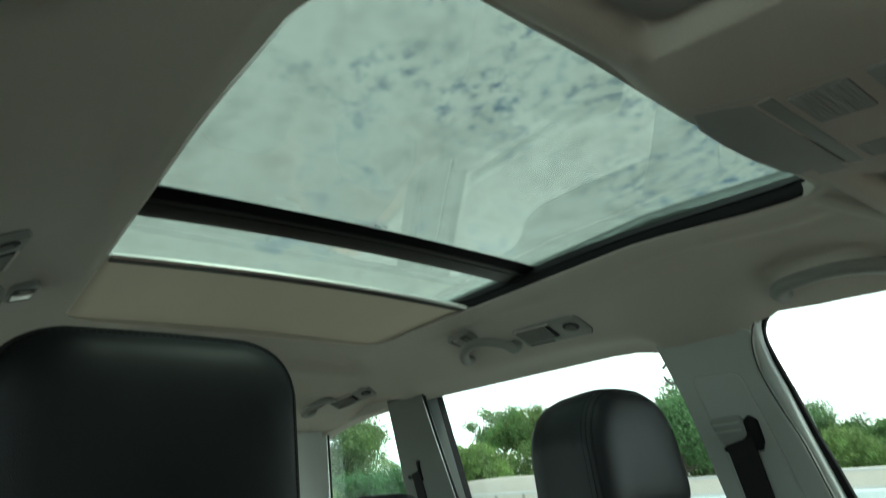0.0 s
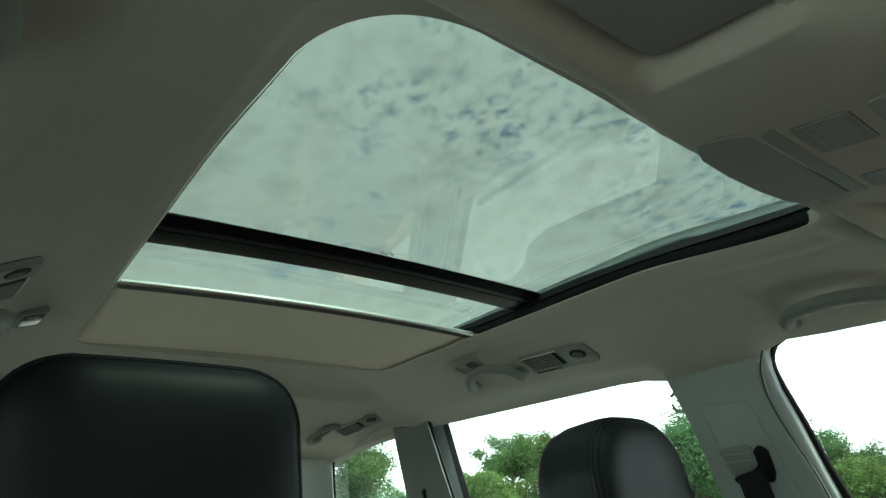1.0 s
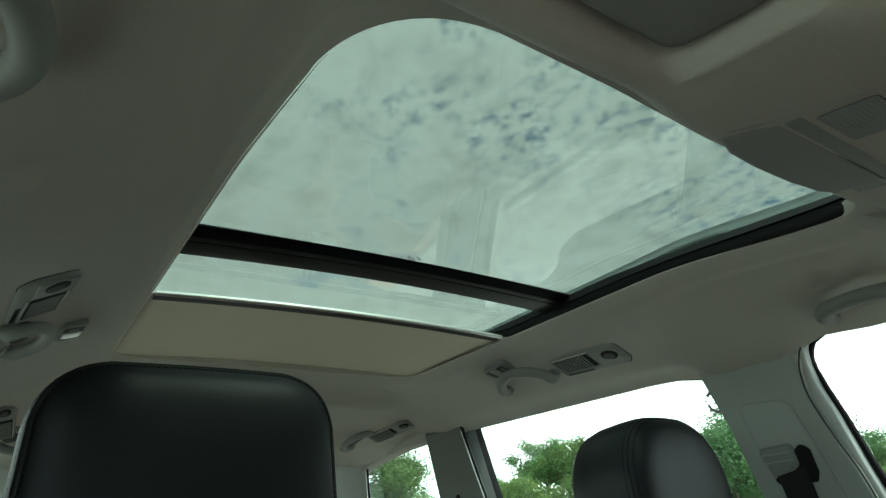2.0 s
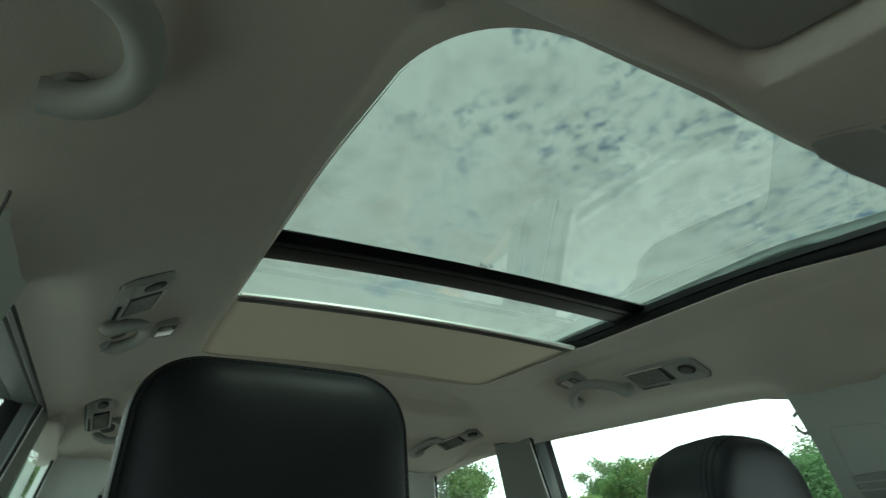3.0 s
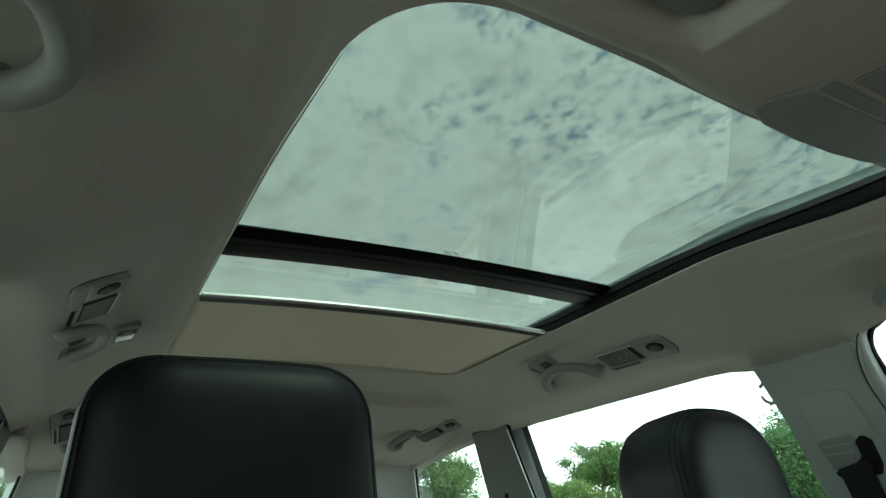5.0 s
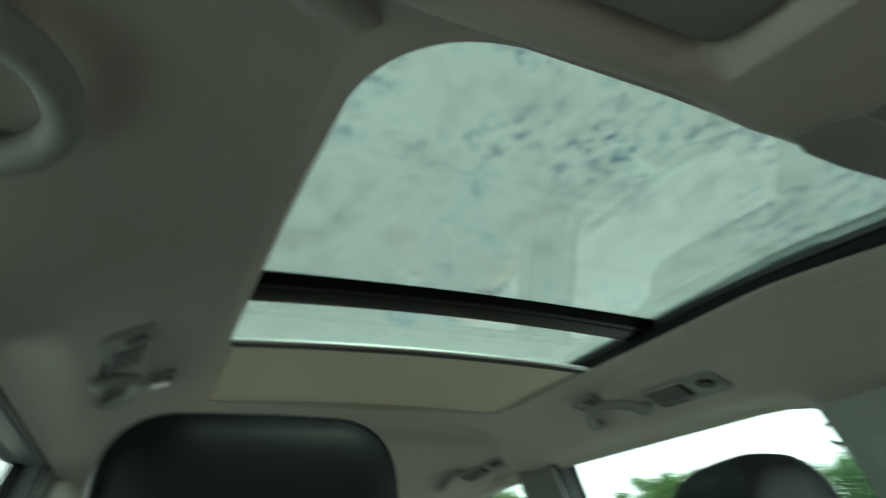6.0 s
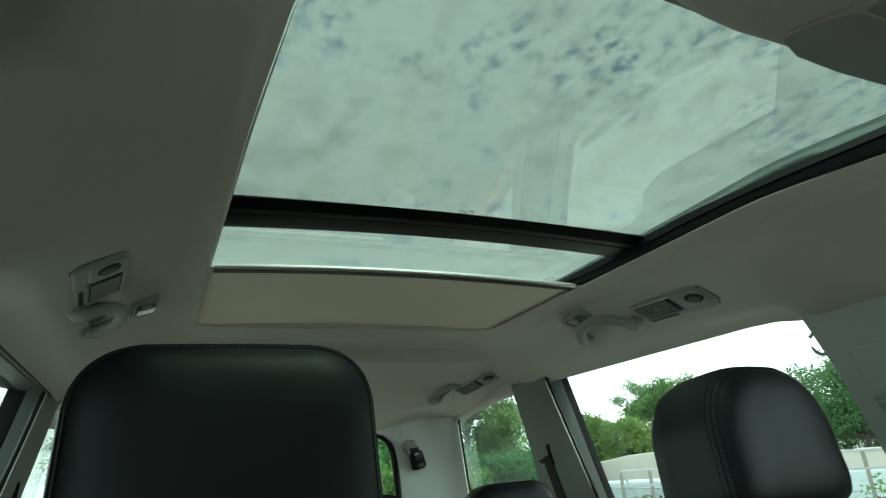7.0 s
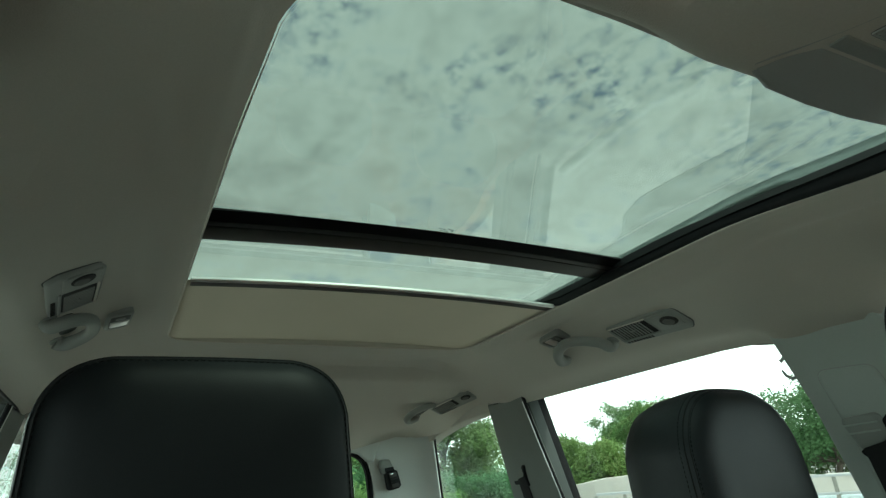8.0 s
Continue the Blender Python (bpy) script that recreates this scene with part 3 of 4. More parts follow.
def roof_lamp(s, x, y, size, turn, lift, lean=(0, 0)):
    to, o = roof_frame(s, x, y, turn, lean=lean)
    f = lambda a, b, c: to(a * size, b * size, c + lift)
    lamp = empty("roof_lamp", "grey reading lamp and air vent unit on the headliner", "lamp", "roof lamps", o)
    part("bezel", plate(rounded([(-0.112, -0.028), (-0.085, -0.037), (0.105, -0.036), (0.108, 0.036), (-0.100, 0.038), (-0.114, 0.022)], 0.010, 4), f, 0.012, 0.005, -0.028 - 0.06 * max(sum(lean), 0)), M_LAMP, lamp)
    # Slightly larger dark plate paints the shadow gap round the bezel.
    part("shadow_gap", plate(inset([Vector(p) for p in rounded([(-0.112, -0.028), (-0.085, -0.037), (0.105, -0.036), (0.108, 0.036), (-0.100, 0.038), (-0.114, 0.022)], 0.010, 4)], -0.0028), f, 0.0070, 0.0015, -0.028 - 0.06 * max(sum(lean), 0)), M_POCKET, lamp, "dark plate painted as the shadow gap round the bezel")
    part("spot_pad", plate(oval(-0.105, -0.036, -0.030, 0.018, 0.006), f, 0.0145, 0.002, 0.005), M_LAMP, lamp)
    eye = [Vector((-0.080 + 0.023 * math.cos(t), -0.006 + 0.015 * math.sin(t))) for t in [2 * math.pi * k / 24 for k in range(24)]]
    spot = part("reading_light", plate(eye, f, 0.0158, 0.0012, 0.01), M_DARK, lamp, "dark oval lamp recess")
    lens = [Vector((-0.078 + 0.015 * math.cos(t), -0.004 + 0.010 * math.sin(t))) for t in [2 * math.pi * k / 20 for k in range(20)]]
    part("lens", plate(lens, f, 0.0172, 0.001, 0.012), M_POCKET, spot)
    vent = part("vent", plate(oval(-0.024, 0.092, -0.027, 0.018, 0.004), f, 0.0124, 0.0003, 0.005), M_DARK, lamp, "dark air vent")
    for k in range(10):
        a = -0.006 + 0.090 * k / 9
        part("slat", plate([(a - 0.0032, -0.0245), (a + 0.0012, -0.0245), (a + 0.0032, 0.0155), (a - 0.0012, 0.0155)], f, 0.0140, 0.0008, 0.010), M_SLAT, vent)
    part("thumb_slider", plate(oval(0.030, 0.044, -0.0065, -0.0030, 0.0015), f, 0.0156, 0.001, 0.01), M_SLAT, vent)
    part("vent_frame", plate(oval(-0.028, 0.096, -0.0305, -0.0280, 0.001), f, 0.0150, 0.0012, 0.005), M_EDGE, lamp)
    part("vent_frame", plate(oval(-0.028, 0.096, 0.0195, 0.0225, 0.001), f, 0.0150, 0.0015, 0.005), M_LAMP, lamp)
    for k in range(9):
        a = 0.010 + 0.080 * k / 8
        part("grille_bar", plate([(a - 0.003, 0.026), (a + 0.003, 0.026), (a + 0.003, 0.032), (a - 0.003, 0.032)], f, 0.0128, 0.0004, 0.005), M_DARK, lamp, smooth=None)
    return lamp


def bow(points, n=28):
    """A smooth line through points."""
    pts = [Vector(p) for p in points]
    out = []
    for k in range(len(pts) - 1):
        a, b, c, d = pts[max(k - 1, 0)], pts[k], pts[k + 1], pts[min(k + 2, len(pts) - 1)]
        m = max(2, n // (len(pts) - 1))
        for i in range(m):
            t = i / m
            out.append(0.5 * ((2 * b) + (c - a) * t + (2 * a - 5 * b + 4 * c - d) * t * t + (3 * b - a - 3 * c + d) * t ** 3))
    return out + [pts[-1]]


def grab_handle(s, points, r, label, pads, hollow=None):
    o = Vector(points[0])
    o.x *= s
    handle = empty("grab_handle", label, "handle", "grab handles", tuple(o))
    line = [Vector((s * p.x, p.y, p.z)) - o for p in bow(points, 36)]
    n = len(line)
    radii = [r * (1.25 - 0.25 * math.sin(math.pi * k / (n - 1))) for k in range(n)]
    part("grip", tube(line, radii, 14, 0.92, up=(s * 0.436, 0, 0.9)), M_LAMP, handle, smooth=60)
    for p in pads:
        q = Vector((s * p[0], p[1], p[2])) - o
        v, w = Vector((s * 0.86, 0, -0.5)), Vector((-s * 0.5, 0, -0.86))
        f = lambda a, b, c: tuple(q + Vector((0, 1, 0)) * a + v * b + w * c)
        part("mounting_cap", plate(oval(-1.25 * r, 1.25 * r, -1.1 * r, 1.1 * r, r), f, 0.004, 0.003, -0.02), M_LAMP, handle)
    # No real hollow: its shade is painted as a flat dark plate.
    if hollow:
        g, c, a, b = hollow
        inside = lambda u, v, w: tuple(Vector((s * (g(u, v, w)[0] + c[0]), g(u, v, w)[1] + c[1], g(u, v, w)[2] + c[2])) - o)
        part("recess", plate(oval(-a, a, -b, b, b * 0.9), inside, 0.0015, 0.0008, -0.004), M_POCKET, handle, "flat dark plate painted as the shaded hollow behind the grip")
    return handle


def coat_button(s, x, y):
    f, o = roof_frame(s, x, y, 0.10, lean=(-0.22, 0))
    b = empty("lamp_switch", "small grey headliner lamp with a bright metal rocker", "lamp", "roof switches", o)
    part("bezel", plate(oval(-0.047, 0.047, -0.021, 0.021, 0.012), f, 0.009, 0.004, -0.03), M_LAMP, b)
    part("recess", plate(oval(-0.034, 0.034, -0.0155, 0.0155, 0.004), f, 0.0096, 0.0006, 0.0), M_POCKET, b, "dark recess")
    part("rocker", plate(oval(-0.008, 0.022, -0.0145, 0.0145, 0.002), f, 0.0115, 0.0015, 0.0), M_ALU, b, "bright metal rocker")
    part("hook_tab", plate(oval(-0.027, -0.017, -0.008, 0.008, 0.003), f, 0.0112, 0.001, 0.0), M_LAMP, b)
    return b


for s in (-1, 1):
    roof_lamp(s, 0.515, 1.014, 0.97, 0.10, -0.0065)
    roof_lamp(s, 0.538 if s > 0 else 0.550, 1.955, 0.84, -0.34 if s > 0 else -0.04, 0.003, (0.10, 0.12))
    coat_button(s, 0.466, 1.262)
    on_liner = lambda pts: [(x, y, liner_z(x, y) - d) for x, y, d in pts]
    over_door = ([(0.529, 1.134, 0.006), (0.520, 1.137, 0.020), (0.494, 1.142, 0.024), (0.470, 1.178, 0.025), (0.464, 1.224, 0.025), (0.480, 1.276, 0.025), (0.512, 1.310, 0.022), (0.534, 1.316, 0.004)] if s > 0 else
                 [(0.551, 1.120, 0.006), (0.546, 1.116, 0.015), (0.533, 1.114, 0.018), (0.513, 1.125, 0.019), (0.498, 1.160, 0.019), (0.499, 1.214, 0.019), (0.512, 1.242, 0.018), (0.538, 1.254, 0.014), (0.551, 1.252, 0.004)])
    ends = (over_door[0], over_door[-1])
    grab_handle(s, on_liner(over_door), 0.0118 if s > 0 else 0.0104, "light grey plastic grab handle above the rear door", on_liner([(x, y, 0.0) for x, y, d in ends]), (*roof_frame(1, 0.534, 1.184), 0.052, 0.013) if s < 0 else None)
    f, o = roof_frame(1, 0.462, 2.062, -0.30, lean=(0.10, 0.16)) if s > 0 else roof_frame(1, 0.512, 2.075, 0.0, lean=(0.10, 0.16))
    on_slope = lambda pts: [tuple(Vector(f(a, b, c)) + Vector(o)) for a, b, c in pts]
    grab_handle(s, on_slope([(-0.060, 0.036, -0.004), (-0.066, 0.010, 0.012), (-0.052, -0.018, 0.020), (-0.020, -0.030, 0.022), (0.018, -0.031, 0.022), (0.050, -0.020, 0.020), (0.066, 0.008, 0.012), (0.062, 0.036, -0.004)]),
                0.0105, "light grey plastic grab handle beside the third row", on_slope([(-0.060, 0.034, -0.004), (0.062, 0.034, -0.004)]), (lambda u, v, w: f(u, v + 0.010, w), o, 0.040, 0.018))
    dy = 0.0 if s > 0 else -0.030
    grab_handle(s, on_liner([(0.604, 0.541 + dy, 0.003), (0.580, 0.539 + dy, 0.015), (0.558, 0.523 + dy, 0.021), (0.546, 0.486 + dy / 2, 0.023), (0.543, 0.450, 0.023), (0.547, 0.418, 0.023), (0.561, 0.390, 0.021), (0.585, 0.373, 0.014), (0.606, 0.368, 0.003)]),
                0.0128, "light grey plastic grab handle above the front door", on_liner([(0.590, 0.539 + dy, 0.0), (0.592, 0.371, 0.0)]))

# ---------------------------------------------------------------- cabin sides
count = 0
for s in (-1, 1):
    # door aperture along the roof: rubber seal, painted door frame, window seal
    strips = (("roof_rail", ((0.644, 0.060), (0.640, 0.012), (0.650, 0.008), (0.720, 0.024), (0.740, 0.055), (0.690, 0.075)), M_BEAM, "dark roof rail above the side windows", "roof rail"),
              ("door_seal", ((0.6455, 0.012), (0.6460, 0.004), (0.651, 0.001), (0.658, 0.003), (0.664, 0.0105), (0.664, 0.018)), M_RUBBER, "dark grey rubber door seal along the roof edge", "seal"),
              ("door_frame", ((0.664, 0.022), (0.665, 0.012), (0.670, 0.0095), (0.708, 0.0165), (0.718, 0.021), (0.718, 0.028)), M_FRAME_SHADED, "grey painted upper frame of the side doors, shade put into its colour", "door frame"),
              ("window_channel", ((0.718, 0.030), (0.719, 0.0200), (0.724, 0.0185), (0.744, 0.0235), (0.752, 0.0275), (0.752, 0.038)), M_BLACK, "black rubber window channel under the door frame", "seal"))
    for name, prof, mat, label, category in strips:
        loops = []
        for k in range(41):
            y = -0.06 + 2.53 * k / 40
            z = liner_z(0.645, y)
            up = (0.008 + 0.008 * smooth01(0.40, 0.55, y)) * (1 - smooth01(0.62, 0.72, y)) + 0.007 * smooth01(0.54, 0.60, y) * (1 - smooth01(0.63, 0.70, y)) + 0.030 * smooth01(1.70, 1.80, y)
            loops.append([(s * a, y, z + b + up) for a, b in prof])
        thing(name, loft(loops), mat, label, category, kind="structure")

    on = side(s)
    lat = 0.0 if s > 0 else 0.030
    onc = side(s, lat)
    bp = empty("b_pillar", "light grey plastic trim of the centre door pillar", "pillar", at=(s * 0.70, 0.70, 1.2))
    bp["kind"] = "structure"
    at = (s * 0.70, 0.70, 1.2)
    part("trim", under(plate(rounded([(0.826, 1.453), (0.80, 1.50), (0.690, 1.50), (0.650, 1.450), (0.6225, 1.4373), (0.6320, 1.4086), (0.6340, 1.363), (0.6214, 1.3013), (0.6042, 1.2416), (0.5952, 1.1895), (0.589, 1.1482), (0.535, 0.80), (0.765, 0.80), (0.780, 1.15), (0.800, 1.33)], [0.004, 0.004, 0.004, 0.02, 0.04, 0.04, 0.06, 0.06, 0.1, 0.1, 0.1, 0.01, 0.01, 0.3, 0.2], 6), on, 0.016, 0.005, -0.05), at), M_TRIM, bp)
    panel = part("belt_panel", under(plate(rounded([(0.768, 1.374), (0.670, 1.369), (0.648, 1.255), (0.612, 1.02), (0.735, 1.02), (0.746, 1.22)], [0.014, 0.02, 0.2, 0.01, 0.01, 0.2], 6), on, 0.0205, 0.004, 0.0), at), M_TRIM, bp)
    part("joint", under(plate(inset([Vector(p) for p in rounded([(0.768, 1.374), (0.670, 1.369), (0.648, 1.255), (0.612, 1.02), (0.735, 1.02), (0.746, 1.22)], [0.014, 0.02, 0.2, 0.01, 0.01, 0.2], 6)], -0.0020), on, 0.0168, 0.0004, 0.0), at), M_CONSOLE, bp, "fine joint")
    part("belt_guide", under(plate(rounded([(0.758, 1.292), (0.696, 1.296), (0.684, 1.276), (0.684, 1.256), (0.705, 1.242), (0.742, 1.238)], 0.010, 5), on, 0.034, 0.010, 0.01), at), M_LAMP, panel, "grey belt guide cover")
    for dz in (0.0, 0.013):
        part("ridge", under(plate(rounded([(0.752, 1.280 - dz), (0.694, 1.282 - dz), (0.694, 1.279 - dz), (0.752, 1.277 - dz)], 0.001, 2), on, 0.0352, 0.001, 0.02), at), M_TRIM, panel)
    belt = empty("seat_belt", "black webbing seat belt hanging from the door pillar", "seat belt", at=at)
    part("loop", under(plate(rounded([(0.688, 1.284), (0.676, 1.293), (0.664, 1.282), (0.664, 1.244), (0.672, 1.228), (0.738, 1.228), (0.745, 1.238), (0.700, 1.254)], 0.006, 4), on, 0.031, 0.004, 0.012), at), M_BLACK, belt, "black plastic belt loop")
    part("webbing", under(plate([(0.680, 1.254), (0.734, 1.242), (0.722, 0.98), (0.672, 0.98)], on, 0.0335, 0.0008, 0.030), at), M_WEBBING, belt)
    hook = empty("coat_hook", "small grey plastic coat hook on the pillar edge", "hook", at=at)
    part("claw", under(tube([on(0.812, 1.412, 0.006), on(0.820, 1.408, 0.007), on(0.826, 1.403, 0.008), on(0.828, 1.407, 0.008)], [0.004, 0.0035, 0.003, 0.0015], 8), at), M_TRIM, hook)
    part("arm", under(tube([on(0.806, 1.372, 0.006), on(0.818, 1.371, 0.008), on(0.827, 1.378, 0.009), on(0.830, 1.388, 0.009)], [0.004, 0.0035, 0.003, 0.0018], 8), at), M_TRIM, hook)

    # doors: window frames, seals, panes and panels
    for kind_of in ("front", "rear"):
        count += 1
        at = (s * 0.72, 0.1 if kind_of == "front" else 1.2, 0.9)
        door = empty(f"door_{count}", f"closed {kind_of} car door with grey frame and clear window", "car door", at=at)
        door["kind"] = "structure"
        out = side(s, 0.028)
        far = side(s, 0.050 if kind_of == "front" else 0.085)
        if kind_of == "front":
            strip = [(0.665, 1.500), (0.590, 1.500), (0.594, 1.476), (0.609, 1.464), (0.6175, 1.449), (0.6215, 1.422), (0.6195, 1.385), (0.610, 1.335), (0.5965, 1.241), (0.584, 1.170), (0.549, 0.95), (0.62, 0.95), (0.655, 1.20), (0.670, 1.42)]
            seal = [(0.645, 1.500), (0.586, 1.500), (0.5875, 1.474), (0.5995, 1.465), (0.6110, 1.451), (0.6175, 1.437), (0.6185, 1.4185), (0.6135, 1.384), (0.6035, 1.335), (0.5895, 1.2497), (0.5766, 1.1916), (0.5675, 1.1427), (0.529, 0.95), (0.58, 0.95), (0.620, 1.20), (0.650, 1.42)]
            glass = [(0.61, 1.50), (-0.10, 1.50), (-0.75, 1.05), (-0.75, 0.93), (0.58, 0.93)]
            y0, y1 = -0.80, 0.60
        else:
            strip = [(1.745, 1.475), (1.686, 1.475), (1.666, 1.17), (1.645, 0.95), (1.70, 0.95), (1.722, 1.17)]
            seal = [(1.740, 1.480), (1.704, 1.480), (1.684, 1.17), (1.663, 0.95), (1.69, 0.95), (1.712, 1.17)]
            glass = [(1.745, 1.485), (0.78, 1.485), (0.74, 0.93), (1.70, 0.93)]
            y0, y1 = 0.76, 1.66
        part("window_frame", under(plate(rounded(strip, [0.005, 0.01] + [0.03] * (len(strip) - 2), 4), out, 0.028 if kind_of == "front" else 0.010, 0.008 if kind_of == "front" else 0.005, 0.004 if kind_of == "front" else -0.03), at), M_FRAME_LIT if kind_of == "front" else M_FRAME_SHADED, door)
        part("window_seal", under(plate(rounded(seal, [0.005, 0.005] + [0.02] * (len(seal) - 2), 4), out, 0.005 if kind_of == "front" else -0.034, 0.003, -0.006 if kind_of == "front" else -0.07), at), M_BLACK, door, "black rubber seal")
        part("pane", under(plate(glass, far, 0.004, 0.0005, 0.0), at), G_SIDE, door, smooth=None)
        if kind_of == "front":
            part("door_seal", under(tube(bow([on(y, z, 0.0145) for y, z in ((0.612, 1.449), (0.6200, 1.4373), (0.6302, 1.4086), (0.6322, 1.363), (0.6194, 1.3013), (0.6025, 1.2416), (0.5935, 1.1895), (0.587, 1.1482), (0.555, 0.95))], 40), 0.0015, 8), at), M_RUBBER, door, "dark rubber door seal")
        if kind_of == "rear":
            part("door_seal", under(tube([onc(y, z, 0.008) for y, z in ((1.664, 1.470), (1.659, 1.40), (1.645, 1.30), (1.624, 1.17), (1.592, 0.95))], 0.0055, 10), at), M_BLACK, door, "black rubber door seal")
            # Bright tube stands in for the light caught by the pillar trim's edge.
            part("lit_edge_line", under(tube([onc(y, z, 0.0135) for y, z in ((1.6655, 1.452), (1.649, 1.33), (1.624, 1.17), (1.604, 0.95))], 0.0018, 8), at), M_ALU, door, "thin bright line painted as the lit edge of the pillar trim")
        part("belt_moulding", under(tube([(s * 0.842, y, 0.986 + 0.07 * max(y - 0.7, 0.0)) for y in (y0 + 0.02, (y0 + y1) / 2, y1 - 0.03)], 0.0165, 12), at), M_BELT, door, "bright metal window moulding")
        part("belt_trim", under(plate(rounded([(y0, 0.980), (y1, 0.980 + 0.06 * max(y1 - 0.7, 0.0)), (y1, 0.90), (y0, 0.90)], 0.01, 3), side(s, 0.01), 0.03, 0.012, -0.05), at), M_TRIM, door)
        part("panel", under(plate(rounded([(y0, 0.905), (y1, 0.905), (y1, 0.42), (y0, 0.42)], 0.02, 3), side(s, 0.01), 0.035, 0.012, 0.0), at), M_DASH, door, "brown moulded door panel")

    at = (s * 0.68, 1.78, 1.1)
    cp = empty("c_pillar", "light grey plastic trim of the rear door pillar", "pillar", at=at)
    cp["kind"] = "structure"
    part("trim", under(plate(rounded([(1.664, 1.470), (1.868, 1.470), (1.878, 1.17), (1.90, 0.80), (1.594, 0.80), (1.622, 1.17)], [0.003, 0.003, 0.2, 0.01, 0.01, 0.2], 5), onc, 0.014, 0.006, 0.002), at), M_TRIM_SHADED, cp)
    part("outer_panel", under(plate([(1.735, 1.480), (1.875, 1.480), (1.885, 0.95), (1.69, 0.95)], side(s, 0.060), 0.006, 0.001, -0.02), at), M_BLACK, cp, "black outer panel")
    part("slot", under(plate(rounded([(1.768, 1.278), (1.782, 1.268), (1.778, 1.240), (1.812, 1.232), (1.845, 1.232), (1.84, 1.22), (1.765, 1.222), (1.760, 1.25)], 0.004, 3), onc, 0.0150, 0.0006, 0.0), at), M_DARK, cp, "dark belt slot")
    belt = empty("seat_belt", "black webbing seat belt below the pillar slot", "seat belt", at=at)
    part("webbing", under(plate([(1.770, 1.245), (1.815, 1.236), (1.800, 0.95), (1.745, 0.95)], onc, 0.0175, 0.0008, 0.0152), at), M_WEBBING, belt)
    part("slot_lip", under(tube([onc(1.762, 1.275, 0.014), onc(1.768, 1.245, 0.018), onc(1.764, 1.215, 0.016)], 0.005, 8), at), M_BLACK, belt)

    at = (s * 0.68, 2.42, 1.1)
    dp = empty("d_pillar", "light grey plastic trim of the rear corner pillar", "pillar", at=at)
    dp["kind"] = "structure"
    part("window_head", under(plate(rounded([(1.862, 1.449), (2.05, 1.441), (2.20, 1.426), (2.335, 1.408), (2.40, 1.39), (2.40, 1.49), (1.862, 1.49)], [0.003, 0.1, 0.1, 0.05, 0.003, 0.003, 0.003], 4), on, 0.010, 0.006, -0.04), at), M_LINER, dp, "headliner cloth over the quarter window")
    loops = []
    for z in (0.80, 0.95, 1.10, 1.20, 1.28, 1.34, 1.38, 1.42, 1.47):
        xs, y0 = 0.636 + 0.25 * (1.438 - z), 2.352 + max(1.405 - z, -0.02) * 0.34
        xr = 0.430 + 0.10 * (1.31 - z) - 0.9 * max(z - 1.33, 0)
        p0, p1, p2, p3 = Vector((xs, y0)), Vector((xs - 0.004, y0 + 0.10)), Vector((xr + 0.10, 2.470)), Vector((xr, 2.474))
        curve = [(1 - t) ** 3 * p0 + 3 * t * (1 - t) ** 2 * p1 + 3 * t * t * (1 - t) * p2 + t ** 3 * p3 for t in [k / 16 for k in range(17)]]
        lipped = [p0 + Vector((0.03, 0.050))] + curve + [p3 + Vector((0, 0.03))]
        back = [q + Vector((0.035, 0.035)) for q in reversed(curve[1:-1])]
        loops.append([(s * q.x, q.y, z) for q in lipped + back])
    part("trim", under(loft(loops), at), M_TRIM_LIT, dp, smooth=50)
    win = tagged(empty("window_1" if s > 0 else "window_2", "fixed rear quarter window with dark rubber edge", "window", at=at), kind="structure")
    part("pane", under(plate([(1.86, 1.47), (2.46, 1.47), (2.50, 0.95), (1.86, 0.95)], side(s, 0.040), 0.004, 0.0005, 0.0), at), G_QUARTER, win, smooth=None)
    edge_pts = [side(s)(y, z, -0.002) for y, z in ((2.346, 1.404), (2.360, 1.370), (2.421, 1.19), (2.518, 0.90))]
    part("rubber_edge", under(tube(bow(edge_pts, 18), 0.0045, 8), at), M_BLACK, win, "black rubber edge")
    part("lower_panel", under(plate([(1.62, 0.99), (2.58, 0.99), (2.58, 0.40), (1.62, 0.40)], side(s, 0.0), 0.02, 0.008, -0.01), at), M_DASH, dp)

    # tailgate corner
    rear = lambda u, v, w: (s * u, 2.48 - w, v)
    at = (s * 0.5, 2.48, 1.2)
    tg = empty("tailgate_frame", "light grey trim beside and above the rear window", "pillar", at=at)
    tg["kind"] = "structure"
    part("trim", under(plate(rounded([(0.0, 1.392), (0.30, 1.384), (0.375, 1.370), (0.41, 1.34), (0.44, 1.34), (0.50, 1.50), (0.0, 1.50)], [0, 0.05, 0.03, 0.0, 0, 0, 0], 5), rear, 0.02, 0.012, -0.05), at), M_TRIM_LIT, tg)
    edge_pts = [(s * x, 2.482, z) for x, z in ((0.0, 1.386), (0.30, 1.378), (0.380, 1.362), (0.414, 1.31), (0.428, 1.20), (0.452, 0.85))]
    part("rubber_edge", under(tube(bow(edge_pts, 40), 0.012, 8), at), M_BLACK, tg, "black rubber seal")
    belt = empty("seat_belt", "stowed black seat belt buckle on a grey pillar anchor", "seat belt", at=at)
    part("anchor", under(plate(rounded([(0.462, 1.345), (0.495, 1.345), (0.512, 1.312), (0.500, 1.288), (0.468, 1.292), (0.455, 1.32)], 0.010, 4), rear, 0.045, 0.010, 0.01), at), M_LAMP, belt, "light grey belt anchor")
    part("webbing", under(plate(rounded([(0.470, 1.312), (0.506, 1.316), (0.512, 1.292), (0.476, 1.288)], 0.003, 3), rear, 0.050, 0.001, 0.046), at), M_WEBBING, belt, "black webbing")
